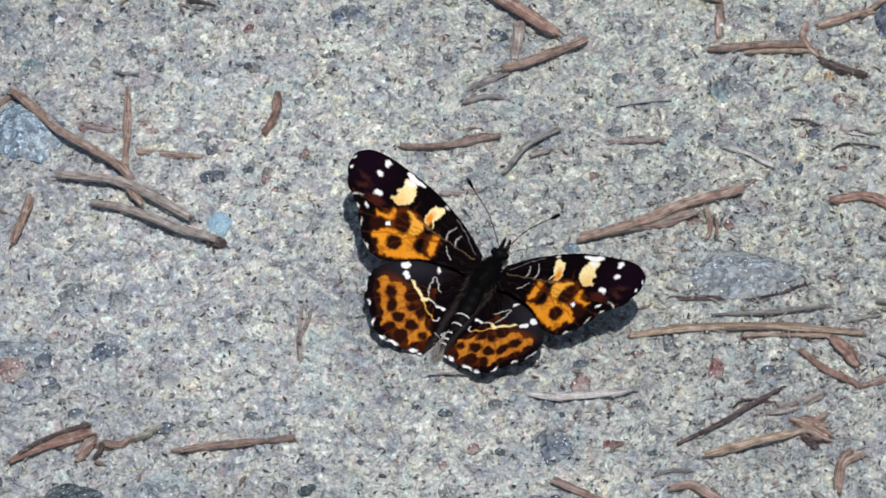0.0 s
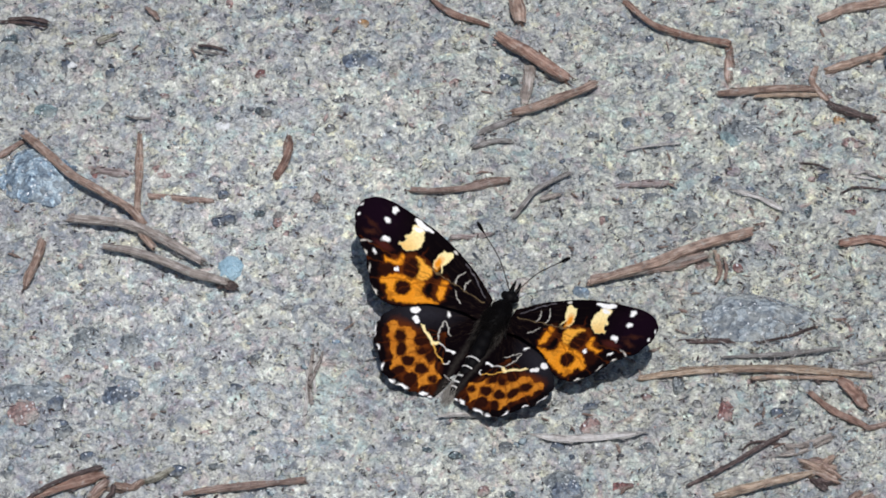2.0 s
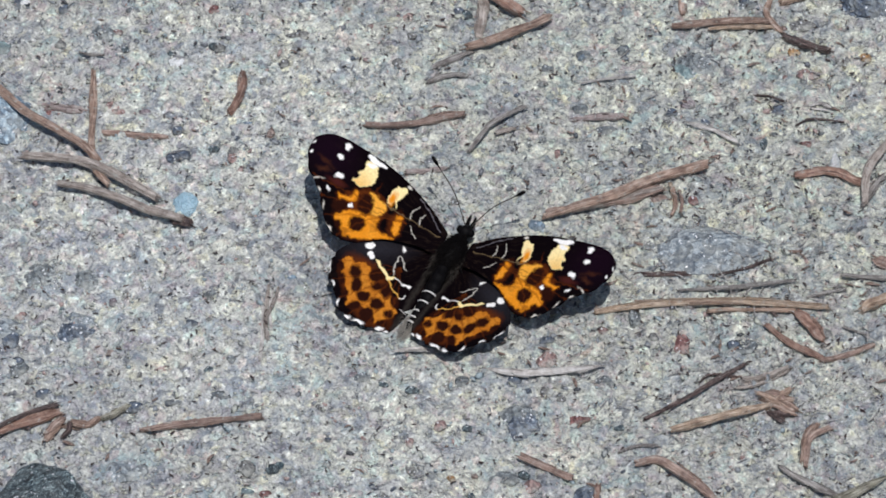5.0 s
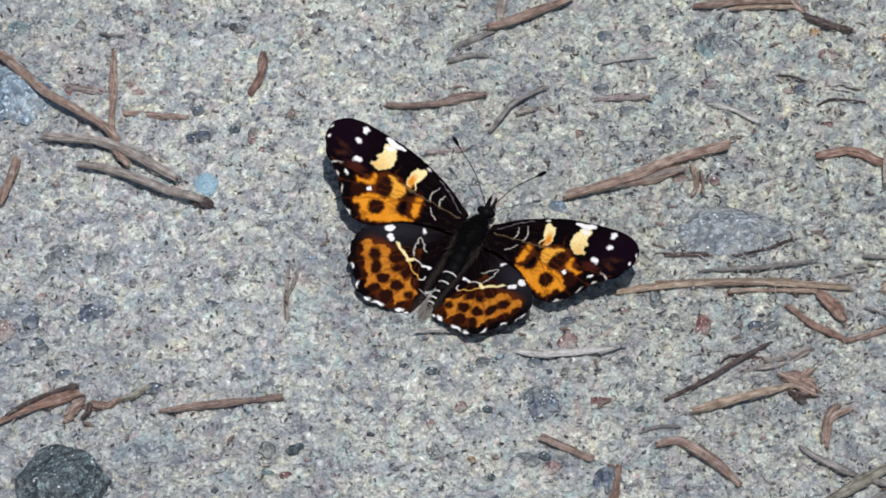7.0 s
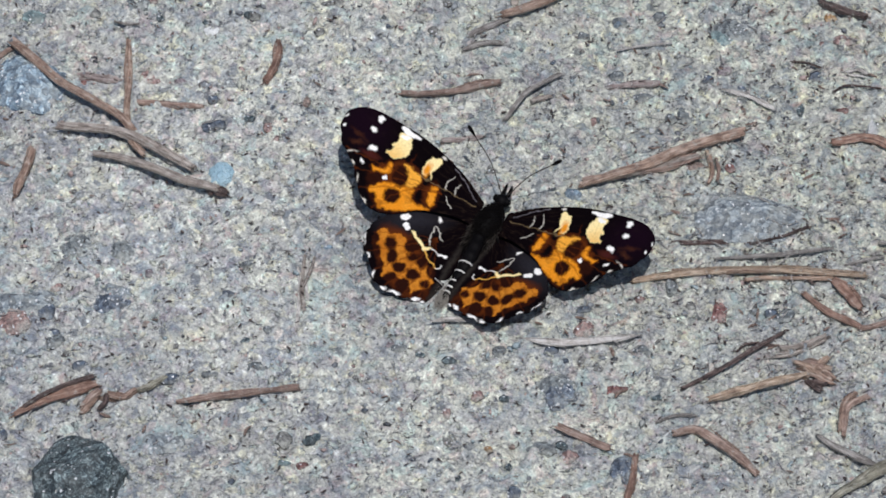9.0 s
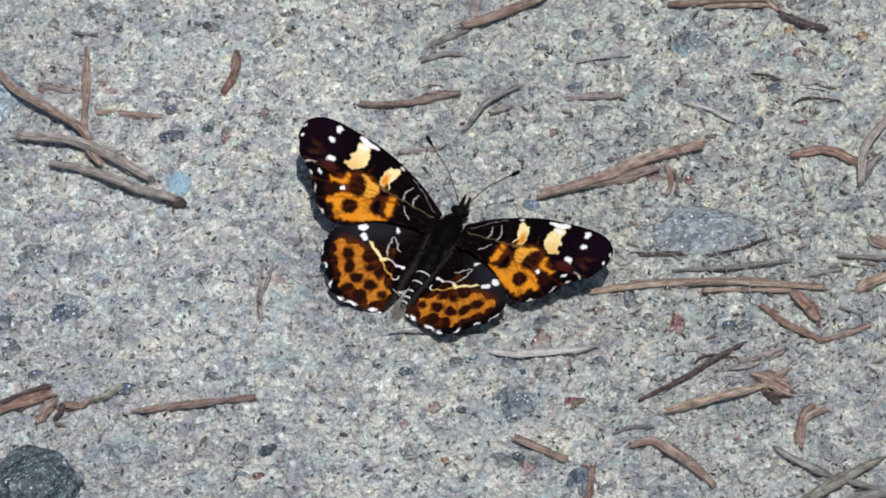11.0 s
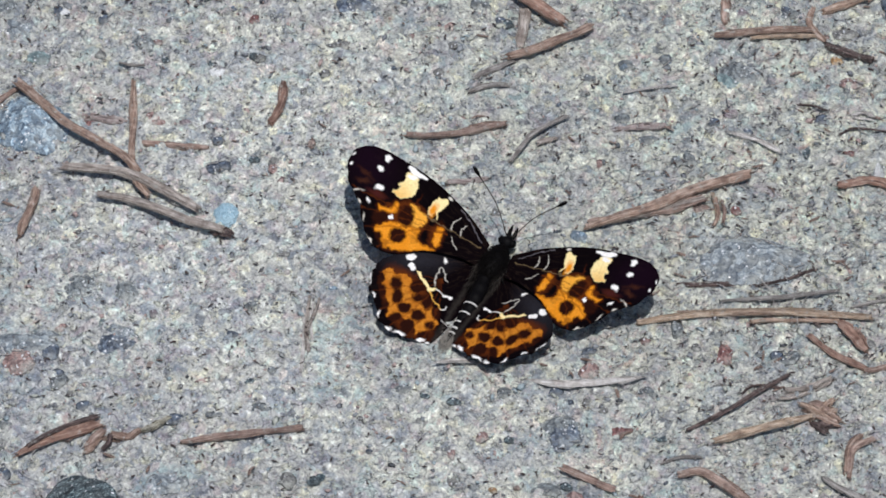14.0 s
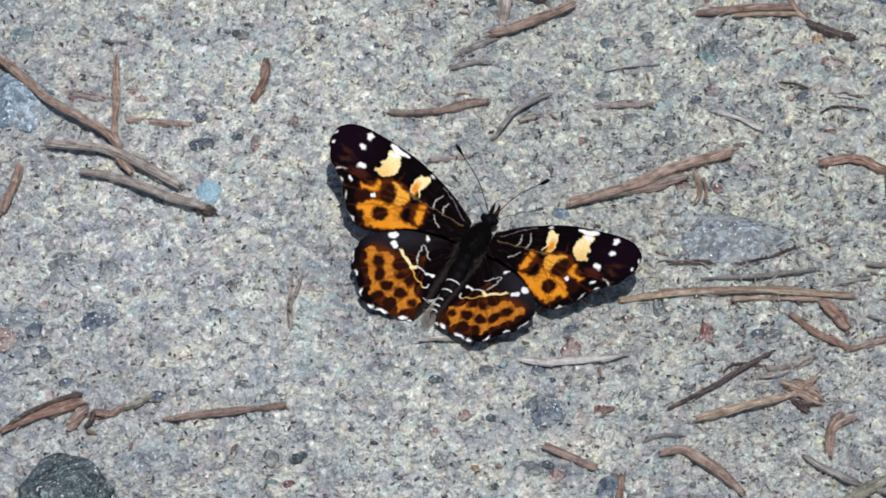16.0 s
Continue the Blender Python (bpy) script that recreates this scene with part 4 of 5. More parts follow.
def litter(name, points, width, tone, lift, flat, rag, sides, taper, strands, label):
    seed = LITTER.randrange(10**6)
    rng = np.random.default_rng(seed)
    length = float(np.linalg.norm(np.diff(np.array(points), axis=0), axis=1).sum())
    count = int(max(8, min(60, length / (0.28 * max(width, 0.5)))))
    flatline = spline(points, count)
    flatline = flatline + 0.10 * width * np.stack([rough(np.linspace(0, 5, count), 0 * np.arange(count), seed % 1000), rough(np.linspace(0, 5, count), 0 * np.arange(count), seed % 1000 + 1)], 1)
    half = width / 2 * (1 + 0.30 * rough(np.linspace(0, 4.0, count), 0 * np.arange(count) + 0.5, seed % 1000 + 2))
    run = np.linspace(0, 1, count)
    half = half * (1 - taper * np.abs(2 * run - 1) ** 4)
    tall = half * flat
    # it lies on the higher bumps of the sand below it, as a stiff piece does
    bed = lie(flatline[:, 0], flatline[:, 1])
    plan = np.polyfit(run, bed, 1 if count < 14 else 2)
    rest = np.polyval(plan, run)
    z = rest + tall.mean() * 0.85 + 0.3 + lift * (0.6 + 0.4 * np.sin(run * math.pi))
    if lift <= 0.15:
        # one end or the other is pressed into the sand
        z = z - tall.mean() * (rng.uniform(0, 0.7) * np.clip(1 - 2.5 * run, 0, 1) ** 2 + rng.uniform(0, 0.7) * np.clip(2.5 * run - 1.5, 0, 1) ** 2)
    verts, uvs, faces = swept(np.c_[flatline, z], half, tall, sides, rag, seed)
    # split fibres that run along the piece and stand off at its ends
    loose = []
    way = np.gradient(flatline, axis=0)
    across = np.stack([-way[:, 1], way[:, 0]], 1) / np.linalg.norm(way, axis=1, keepdims=True)
    for _ in range(strands if width > 0.4 else 0):
        a = rng.integers(0, max(1, count - 6))
        b = min(count, a + rng.integers(6, count + 1))
        if b - a < 5:
            continue
        step = np.linspace(-1, 1, b - a)
        stray = half[a:b] * (rng.choice((-1, 1)) * rng.uniform(0.3, 1.15) + rng.uniform(-0.6, 0.6) * step**3)
        thin = half[a:b] * rng.uniform(0.14, 0.32) * (1 - 0.6 * np.abs(step) ** 3)
        line = np.c_[flatline[a:b] + across[a:b] * stray[:, None], z[a:b] + tall[a:b] * rng.uniform(0.2, 0.8)]
        if np.ptp(line[:, 0]) + np.ptp(line[:, 1]) < 0.5:
            continue
        v, u, f = swept(line, thin, thin * 0.8, 6, 0.2, seed + int(a) + int(b))
        loose.append(("splinter", v, [(p + 3.7, q + 1.9) for p, q in u], f))
    # frayed fibres at both ends
    for end, inner in ((0, min(4, count - 1)), (count - 1, max(0, count - 5))):
        for _ in range(strands if width > 0.4 else 1):
            out = flatline[end] - flatline[inner]
            out = out / np.linalg.norm(out)
            side = half[end] * rng.uniform(-0.8, 0.8)
            foot = flatline[end] - out * width * 0.8 + across[end] * side
            tip = flatline[end] + out * width * rng.uniform(0.05, 0.75) + across[end] * side * rng.uniform(0.8, 1.7)
            high = z[end] + tall[end] * rng.uniform(-0.5, 0.7)
            line = np.linspace((*foot, high), (*tip, high - 0.1 * width), 6)
            thin = width * rng.uniform(0.06, 0.13) * np.linspace(1, 0.25, 6)
            v, u, f = swept(line, thin, thin * 0.7, 5, 0.1, seed + int(1000 * rng.random()))
            loose.append(("frayed_fibre", v, [(p + 7.1, q + 2.3) for p, q in u], f))
    middle = np.array([flatline[count // 2, 0], flatline[count // 2, 1], rest[count // 2]])
    TAKEN.append(np.c_[flatline, np.full(count, width / 2)])
    shift = rng.uniform(0, 40, 2)
    ob = None
    for piece, v, u, f in [(name, verts, uvs, faces)] + loose:
        me = mesh_of(piece, (v - middle) * MM, f, FIBRE[tone], name == "leaf_blade")
        layer = me.uv_layers.new(name="UVMap")
        index = np.empty(len(me.loops), np.int32)
        me.loops.foreach_get("vertex_index", index)
        layer.data.foreach_set("uv", (np.array(u)[index] + shift).ravel())
        bit = new(piece, me)
        if ob is None:
            ob = bit
            ob.location = middle * MM
        else:
            bit.parent = ob
    return tagged(ob, label, name.replace("_", " "), "dry plant litter")


def twig(points, width, tone, lift):
    size = "short" if math.dist(points[0], points[-1]) < 5 else "long" if math.dist(points[0], points[-1]) > 9 else "dry"
    bent = "curved" if len(points) > 3 else "straight"
    return litter("twig", points, width, tone, lift, 0.78, 0.10, 11, 0.2, 3, f"{TONE[tone]} {size} {bent} twig lying on sandy gravel")


def bark(points, width, tone, lift):
    sunk = "half buried in" if lift < -0.15 else "lying on"
    return litter("bark_strip", points, width, tone, lift, 0.52, 0.22, 13, 0.35, 5, f"{TONE[tone]} rough strip of bark {sunk} the sand")


def straw(points, width, tone, lift):
    width *= 1.2
    thin = "thin" if width < 0.45 else "flattened"
    return litter("straw", points, width, tone, lift, 0.68, 0.16, 11, 0.2, 6, f"{TONE[tone]} {thin} dry stalk lying on sandy gravel")


def blade(points, width, tone, lift):
    return litter("leaf_blade", points, width, tone, lift, 0.24, 0.16, 13, 0.8, 4, f"{TONE[tone]} shrivelled dry leaf blade on the sand")


bark([(-53.5, 17.6), (-52.3, 18.6), (-48.1, 22.1)], 0.69, 'rust', 0.00)
twig([(-48.7, 21.8), (-45.6, 18.4), (-42.5, 15.2), (-39.0, 12.6), (-36.4, 10.8), (-34.7, 8.5)], 1.07, 'brown', 1.00)
twig([(-35.6, 22.3), (-35.6, 19.3), (-35.5, 11.8), (-35.1, 7.6), (-33.5, 5.0)], 0.76, 'brown', 0.80)
bark([(-34.9, 13.8), (-31.1, 13.4), (-27.0, 12.9)], 0.82, 'rust', -0.42)
bark([(-41.3, 17.7), (-38.7, 17.4), (-36.3, 16.8)], 0.88, 'pink', -0.42)
straw([(-43.2, 9.6), (-39.2, 9.0), (-36.0, 8.1), (-32.5, 6.1), (-28.0, 2.8)], 0.94, 'greytan', 0.90)
bark([(-26.3, 0.4), (-25.3, 0.0), (-24.2, -0.4)], 1.13, 'dark', 0.10)
straw([(-39.2, 5.6), (-34.0, 3.7), (-29.6, 1.4), (-25.1, 0.0)], 0.94, 'greytan', 0.70)
twig([(-46.0, 6.7), (-46.8, 3.2), (-47.7, -0.2)], 1.07, 'brown', 0.00)
twig([(-18.8, 22.5), (-19.0, 19.4), (-20.2, 16.0)], 0.94, 'red', 0.00)
bark([(-46.7, -30.9), (-43.0, -28.9), (-37.9, -26.8)], 1.19, 'red', 0.00)
bark([(-39.4, -30.6), (-37.8, -28.3)], 0.75, 'brown', 0.00)
bark([(-37.8, -28.3), (-35.6, -28.4), (-33.3, -28.4)], 0.57, 'brown', -0.42)
straw([(-29.0, -29.0), (-24.6, -28.4), (-20.3, -27.9), (-15.9, -27.4)], 0.62, 'rust', 0.00)
twig([(-3.3, 43.9), (-0.4, 41.1), (3.9, 39.2)], 0.82, 'red', 0.00)
twig([(7.1, 45.9), (7.2, 42.8), (7.4, 39.5)], 1.51, 'brown', 0.00)
twig([(4.6, 37.1), (8.1, 34.6), (12.9, 30.8)], 1.45, 'red', 0.40)
straw([(8.6, 33.3), (8.3, 30.5), (8.0, 27.3)], 0.94, 'greytan', 0.10)
twig([(6.5, 25.5), (11.3, 27.4), (16.0, 30.3)], 1.13, 'brown', 0.50)
straw([(2.7, 22.9), (4.9, 24.1), (7.3, 25.6)], 0.63, 'grey', -0.10)
straw([(2.2, 20.9), (4.9, 21.8), (6.5, 21.9)], 0.50, 'grey', -0.10)
twig([(19.6, 43.6), (22.4, 40.1), (26.3, 37.8), (31.6, 36.3)], 0.94, 'red', 0.30)
bark([(31.5, 36.5), (31.4, 34.0), (31.3, 31.2)], 1.07, 'rust', -0.42)
twig([(30.1, 29.2), (35.2, 29.5), (41.1, 30.1)], 0.88, 'brown', 0.00)
straw([(34.2, 28.8), (37.7, 28.9), (41.7, 29.3)], 0.44, 'tan', 0.00)
bark([(41.5, 33.8), (40.9, 31.0), (42.6, 28.4)], 0.82, 'brown', -0.16)
twig([(42.6, 28.0), (44.7, 26.5), (47.6, 25.3)], 1.01, 'dark', 0.00)
straw([(42.5, 32.9), (45.6, 34.1), (48.9, 35.4)], 0.82, 'rusttan', 0.00)
twig([(41.8, 40.8), (45.9, 42.6), (50.5, 43.5)], 1.01, 'brown', 0.00)
twig([(47.7, 34.6), (49.7, 36.4), (51.4, 37.4)], 0.57, 'brown', 0.10)
twig([(56.7, 32.5), (57.7, 31.0), (59.4, 29.3)], 0.82, 'red', 0.00)
twig([(14.9, 0.6), (22.2, 3.5), (27.9, 6.1), (33.7, 8.1)], 1.26, 'brown', 0.30)
straw([(17.1, 1.8), (22.8, 3.1), (28.4, 5.1)], 0.57, 'greytan', 0.20)
straw([(29.2, 5.9), (29.4, 4.6), (29.6, 2.6)], 0.31, 'tan', 0.00)
bark([(43.4, 7.1), (46.9, 7.6), (51.2, 5.7)], 1.19, 'red', 0.00)
straw([(57.5, 14.8), (54.1, 11.4), (51.3, 7.1), (50.7, 2.8)], 0.72, 'greytan', 0.60)
straw([(53.2, 7.1), (51.8, 5.2), (50.6, 2.6)], 0.63, 'grey', 0.00)
bark([(55.3, 8.2), (56.7, 5.1), (55.6, 2.8)], 1.32, 'red', 0.00)
blade([(31.3, 15.2), (34.5, 13.8), (37.0, 12.0)], 0.69, 'pale', 0.20)
straw([(39.0, 19.1), (40.7, 18.9), (42.4, 18.1)], 0.25, 'dark', 0.00)
straw([(43.6, 14.4), (45.3, 15.3), (49.0, 14.8)], 0.25, 'dark', 0.00)
blade([(45.1, 17.0), (47.6, 16.6)], 0.38, 'pale', 0.00)
straw([(19.5, 20.9), (22.6, 21.5), (25.7, 21.9)], 0.27, 'pale', 0.10)
bark([(18.6, 15.5), (21.2, 15.9), (24.3, 16.1)], 1.01, 'pink', -0.42)
straw([(-37.4, 25.4), (-36.3, 25.1), (-34.5, 25.1)], 0.31, 'grey', 0.00)
straw([(-29.9, 35.4), (-28.1, 35.0), (-26.0, 34.6)], 0.25, 'grey', 0.00)
straw([(-53.0, 39.8), (-49.8, 39.6), (-46.9, 38.9)], 0.31, 'dark', 0.00)
bark([(-40.9, 36.4), (-38.9, 37.2)], 0.50, 'grey', -0.10)
twig([(-4.9, 14.2), (0.3, 14.5), (6.3, 15.9)], 0.88, 'rust', 0.00)
straw([(6.8, 10.1), (9.3, 14.2), (13.1, 17.1)], 0.57, 'grey', 0.40)
straw([(9.7, 13.1), (12.0, 14.0)], 0.50, 'greytan', 0.00)
bark([(-0.3, 7.7), (4.2, 8.2)], 0.69, 'pink', -0.42)
straw([(20.5, -12.9), (26.9, -12.0), (36.2, -11.7), (46.1, -12.1)], 0.69, 'tan', 0.10)
straw([(32.8, -12.9), (37.4, -12.7), (42.6, -12.5)], 0.50, 'rusttan', 0.00)
straw([(29.7, -10.0), (36.3, -9.5), (42.7, -8.2)], 0.38, 'grey', 0.10)
straw([(44.0, -10.5), (48.2, -9.5)], 0.38, 'grey', 0.00)
straw([(49.7, -12.5), (51.4, -11.6), (54.9, -10.1)], 0.94, 'tan', 0.00)
bark([(42.8, -12.9), (44.0, -14.6), (45.4, -16.8)], 1.32, 'red', 0.00)
twig([(39.1, -14.6), (41.9, -17.6), (45.5, -19.5)], 0.82, 'red', 0.00)
twig([(45.1, -19.7), (47.7, -18.9), (51.0, -17.4)], 0.69, 'rust', -0.10)
straw([(47.6, -14.7), (50.5, -16.1)], 0.25, 'grey', 0.00)
straw([(38.7, -11.4), (40.4, -13.4)], 0.31, 'dark', 0.00)
bark([(51.6, -4.9), (55.4, -7.9)], 1.38, 'rust', 0.00)
straw([(47.8, -7.5), (52.6, -8.1), (58.2, -8.4)], 0.50, 'grey', 0.20)
straw([(25.5, -27.7), (29.7, -25.5), (33.1, -23.0), (36.8, -20.6)], 0.50, 'dark', 0.20)
blade([(35.5, -23.7), (38.7, -22.5), (41.6, -20.7)], 0.88, 'greytan', 0.00)
straw([(28.4, -29.6), (33.3, -28.1), (39.1, -26.2)], 0.69, 'tan', 0.30)
bark([(38.6, -25.2), (40.2, -25.8), (42.0, -26.8)], 1.38, 'brown', 0.00)
bark([(38.9, -26.8), (40.6, -28.2)], 0.82, 'dark', 0.00)
twig([(24.5, -34.1), (27.0, -33.9), (30.0, -36.2), (33.4, -39.6)], 0.94, 'rust', 0.20)
# two dark strips added as the shaded crevice below the large stone
bark([(24.8, -7.2), (27.4, -7.5), (30.5, -7.4), (33.8, -7.7)], 0.63, 'dark', -0.10)
straw([(33.8, -7.7), (37.4, -6.6), (40.1, -5.2)], 0.31, 'dark', -0.05)
straw([(22.6, -32.2), (24.7, -31.5), (27.0, -31.5)], 0.31, 'grey', 0.00)
blade([(39.9, -34.2), (42.7, -36.3), (46.4, -38.2)], 0.88, 'grey', 0.10)
twig([(42.7, -34.4), (43.4, -30.7), (45.7, -28.8)], 0.75, 'rust', 0.00)
blade([(40.1, -44.0), (45.6, -39.8), (51.5, -35.6)], 1.26, 'olive', 0.40)
straw([(46.8, -41.9), (51.7, -40.4)], 0.75, 'grey', 0.00)
straw([(47.5, -38.7), (50.2, -39.9), (52.9, -40.5)], 0.50, 'grey', 0.20)
blade([(8.3, -20.6), (11.0, -21.2), (14.1, -21.3), (20.8, -20.3)], 1.05, 'pale', 0.20)
blade([(-1.8, -18.6), (0.6, -18.4), (3.2, -18.6)], 0.62, 'pale', 0.20)
twig([(12.0, -32.6), (14.5, -34.0), (17.5, -35.5)], 0.88, 'rust', -0.10)
twig([(19.1, -43.6), (20.0, -39.8), (20.3, -36.7)], 0.82, 'red', -0.10)
straw([(-15.5, -8.9), (-15.8, -12.8), (-15.5, -16.4)], 0.38, 'greytan', -0.28)
straw([(-16.2, -10.4), (-16.0, -14.4), (-16.3, -19.2)], 0.31, 'pale', -0.28)
straw([(-15.0, -9.6), (-15.3, -12.8), (-15.1, -15.2)], 0.31, 'pale', -0.28)
straw([(-14.4, -9.2), (-14.9, -11.2), (-15.7, -13.6)], 0.31, 'greytan', -0.10)
straw([(53.5, -28.4), (56.4, -31.1)], 0.75, 'grey', 0.20)
straw([(52.8, -29.3), (55.3, -28.0), (57.9, -26.0)], 0.57, 'olive', 0.30)
straw([(36.5, -22.7), (39.0, -22.1), (41.5, -20.7)], 0.57, 'greytan', 0.00)
straw([(42.4, -33.8), (43.1, -30.6), (44.3, -28.4)], 0.63, 'brown', 0.00)
bark([(15.5, 1.3), (19.8, 2.5), (24.2, 3.4), (28.2, 4.9)], 1.19, 'rust', 0.10)
straw([(29.5, 5.1), (29.7, 2.6), (29.2, 1.0)], 0.42, 'brown', 0.00)
straw([(30.2, 4.7), (30.5, 3.0), (30.2, 1.5)], 0.35, 'rust', 0.00)
straw([(37.9, -24.5), (39.2, -25.2), (40.9, -26.3)], 0.63, 'rusttan', 0.20)
straw([(39.0, -26.6), (40.2, -25.0), (41.6, -23.7)], 0.63, 'rusttan', 0.20)
straw([(38.7, -25.1), (40.3, -25.5), (41.8, -25.2)], 0.63, 'rusttan', 0.20)
bark([(38.8, -24.4), (40.2, -25.0), (41.2, -25.9)], 1.12, 'rust', 0.10)
straw([(39.5, -26.9), (40.7, -27.3), (41.4, -26.9)], 0.63, 'dark', 0.00)
straw([(-37.6, -30.1), (-36.9, -29.3), (-36.8, -28.0)], 0.42, 'dark', 0.10)
bark([(-36.8, -28.0), (-34.9, -28.5), (-33.5, -27.4)], 0.77, 'brown', 0.00)
straw([(-33.5, -27.7), (-31.7, -26.7), (-30.5, -25.6)], 0.56, 'olive', 0.00)
bark([(-39.4, -29.7), (-38.3, -28.5), (-37.5, -27.4)], 0.91, 'rust', 0.10)
straw([(-45.6, -30.2), (-42.6, -28.0), (-38.1, -25.8)], 0.49, 'dark', 0.50)
straw([(24.8, -11.6), (30.1, -11.9), (37.6, -11.7)], 0.49, 'rusttan', 0.25)
straw([(31.6, -22.8), (32.9, -21.8), (35.7, -22.2)], 0.28, 'dark', 0.10)
blade([(44.9, 17.3), (46.5, 17.5), (47.8, 16.9)], 0.56, 'pale', 0.10)
bark([(-35.7, 42.1), (-34.9, 41.2), (-34.1, 40.2)], 0.63, 'rust', 0.00)
straw([(-29.5, 36.0), (-27.7, 35.7), (-26.1, 35.1)], 0.28, 'dark', 0.10)
straw([(-41.1, 36.8), (-39.8, 37.3), (-39.0, 37.8)], 0.49, 'olive', 0.00)
straw([(-51.5, 40.0), (-49.2, 40.0), (-46.9, 39.4)], 0.56, 'dark', 0.20)
straw([(-30.2, 35.6), (-29.7, 34.2)], 0.28, 'rust', 0.00)

# ---- stones ----
ROCK = {
    "blue": "blue-grey", "paleblue": "smooth pale blue", "black": "dark bluish-black", "slate": "slate-grey", "navy": "dark blue", "bluegrey": "mottled blue-grey", "grey": "warm grey", "pink": "pinkish", "teal": "grey-green", "paleteal": "pale greenish", "mauve": "mauve-grey",
    "red": "dull red", "rust": "rusty", "orange": "ochre", "white": "white quartz",
}
STONES = random.Random(77)


def rock_mesh(name, a, b, c, tone, seed, facets):
    rng = np.random.default_rng(seed)
    big = max(a, b) > 1.6
    verts, faces = grain_shape(rng, 22, 36) if big else grain_shape(rng, 9, 16)
    verts = verts / np.linalg.norm(verts, axis=1, keepdims=True)
    # flat breaks on a rounded lump
    for _ in range(facets):
        d = rng.normal(size=3)
        d /= np.linalg.norm(d)
        over = np.clip(verts @ d - (rng.uniform(0.78, 0.94) if big else rng.uniform(0.5, 0.85)), 0, None)
        verts = verts - over[:, None] * d
    if tone in ("black", "blue"):
        # a broken block: large flat faces that meet in sharp edges
        for _ in range(12):
            d = rng.normal(size=3) * (1, 1, 0.8)
            d /= np.linalg.norm(d)
            verts = verts - np.clip(verts @ d - rng.uniform(0.62, 0.85), 0, None)[:, None] * d
    wave = rough(verts[:, 0] * 2.2 + seed % 31, verts[:, 1] * 2.2 + verts[:, 2] * 1.7, 41) * 0.07 + rough(verts[:, 0] * 5 + seed % 17, verts[:, 1] * 5 + verts[:, 2] * 4, 42) * 0.035
    if big and tone in ("black", "blue"):
        wave = 0.16 + wave * 0.8 + rough(verts[:, 0] * 9 + seed % 13, verts[:, 1] * 9 + verts[:, 2] * 7, 43) * 0.03 + rough(verts[:, 0] * 17, verts[:, 1] * 17 + verts[:, 2] * 13, 44) * 0.02
    elif big:
        # broken, crystalline skin
        wave = wave * 1.5 + rough(verts[:, 0] * 9 + seed % 13, verts[:, 1] * 9 + verts[:, 2] * 7, 43) * 0.045 + rough(verts[:, 0] * 17, verts[:, 1] * 17 + verts[:, 2] * 13, 44) * 0.025
    verts = verts * (1 + wave[:, None]) * (a, b, c) * MM
    return mesh_of(name, verts, [tuple(t) for t in faces], STONE[tone], not big)


def stone(x, y, a, b, rise, tone):
    """rise: how much of its half width it stands out of the sand."""
    seed = STONES.randrange(10**6)
    TAKEN.append(np.array([(x, y, max(a, b))]))
    name = "stone" if max(a, b) > 1.6 else "pebble"
    c = max(0.55 * min(a, b), rise * min(a, b) * 1.2)
    me = rock_mesh(name, a * 1.04, b * 1.04, c, tone, seed, 4 if tone == "paleblue" else 9)
    ob = new(name, me)
    ob.matrix_basis = pose(x * MM, y * MM, (float(lie(x, y)) + 0.2 + rise * min(a, b) * 0.9 - c) * MM, 0, 0, STONES.uniform(-12, 12))
    sunk = "sunk deep into" if rise < 0.22 else "set in"
    size = "large" if max(a, b) > 3 else "small" if max(a, b) < 1.0 else "rough"
    return tagged(ob, f"{size} {ROCK[tone]} stone {sunk} the sandy ground", name, "stones in the sand")


stone(-47.0, 16.6, 4.3, 3.5, 0.45, 'blue')
stone(-24.9, 3.0, 1.38, 1.64, 0.60, 'paleblue')
stone(-39.9, -39.2, 5.75, 5.2, 0.75, 'black')
stone(-46.3, -15.1, 3.90, 2.63, 0.12, 'bluegrey')
stone(-47.0, -17.6, 1.89, 1.97, 0.20, 'pink')
stone(-43.9, -16.2, 1.26, 1.48, 0.25, 'navy')
stone(-36.3, -15.1, 2.26, 2.13, 0.15, 'navy')
stone(-42.7, -20.3, 1.19, 1.15, 0.40, 'slate')
stone(-30.5, -34.1, 2.4, 1.56, 0.15, 'bluegrey')
stone(-17.7, -34.3, 1.13, 1.15, 0.40, 'grey')
stone(-14.3, -34.3, 1.26, 1.07, 0.50, 'black')
stone(29.9, -17.3, 0.88, 1.56, 0.50, 'red')
stone(18.4, -27.4, 1.26, 0.74, 0.40, 'red')
stone(15.1, -19.0, 1.32, 1.23, 0.30, 'pink')
stone(13.3, -36.5, 1.01, 1.23, 0.40, 'pink')
stone(0.0, -30.5, 0.69, 0.82, 0.60, 'pink')
stone(12.0, -27.6, 2.1, 2.3, 0.22, 'navy')
stone(19.3, -38.2, 1.64, 1.97, 0.30, 'navy')
stone(36.9, -17.9, 1.51, 1.23, 0.40, 'slate')
stone(-18.0, 15.0, 0.94, 0.90, 0.15, 'blue')
stone(24.6, -13.5, 0.95, 1.05, 1.50, 'slate')
stone(32.0, -4.3, 8.4, 4.7, 0.20, 'bluegrey')
stone(52.7, 34.1, 3.40, 3.45, 0.60, 'navy')
stone(49.5, 24.0, 1.13, 0.82, 0.50, 'grey')
stone(51.8, 24.5, 0.69, 0.74, 0.40, 'orange')
stone(43.7, 25.7, 0.88, 0.74, 0.40, 'orange')
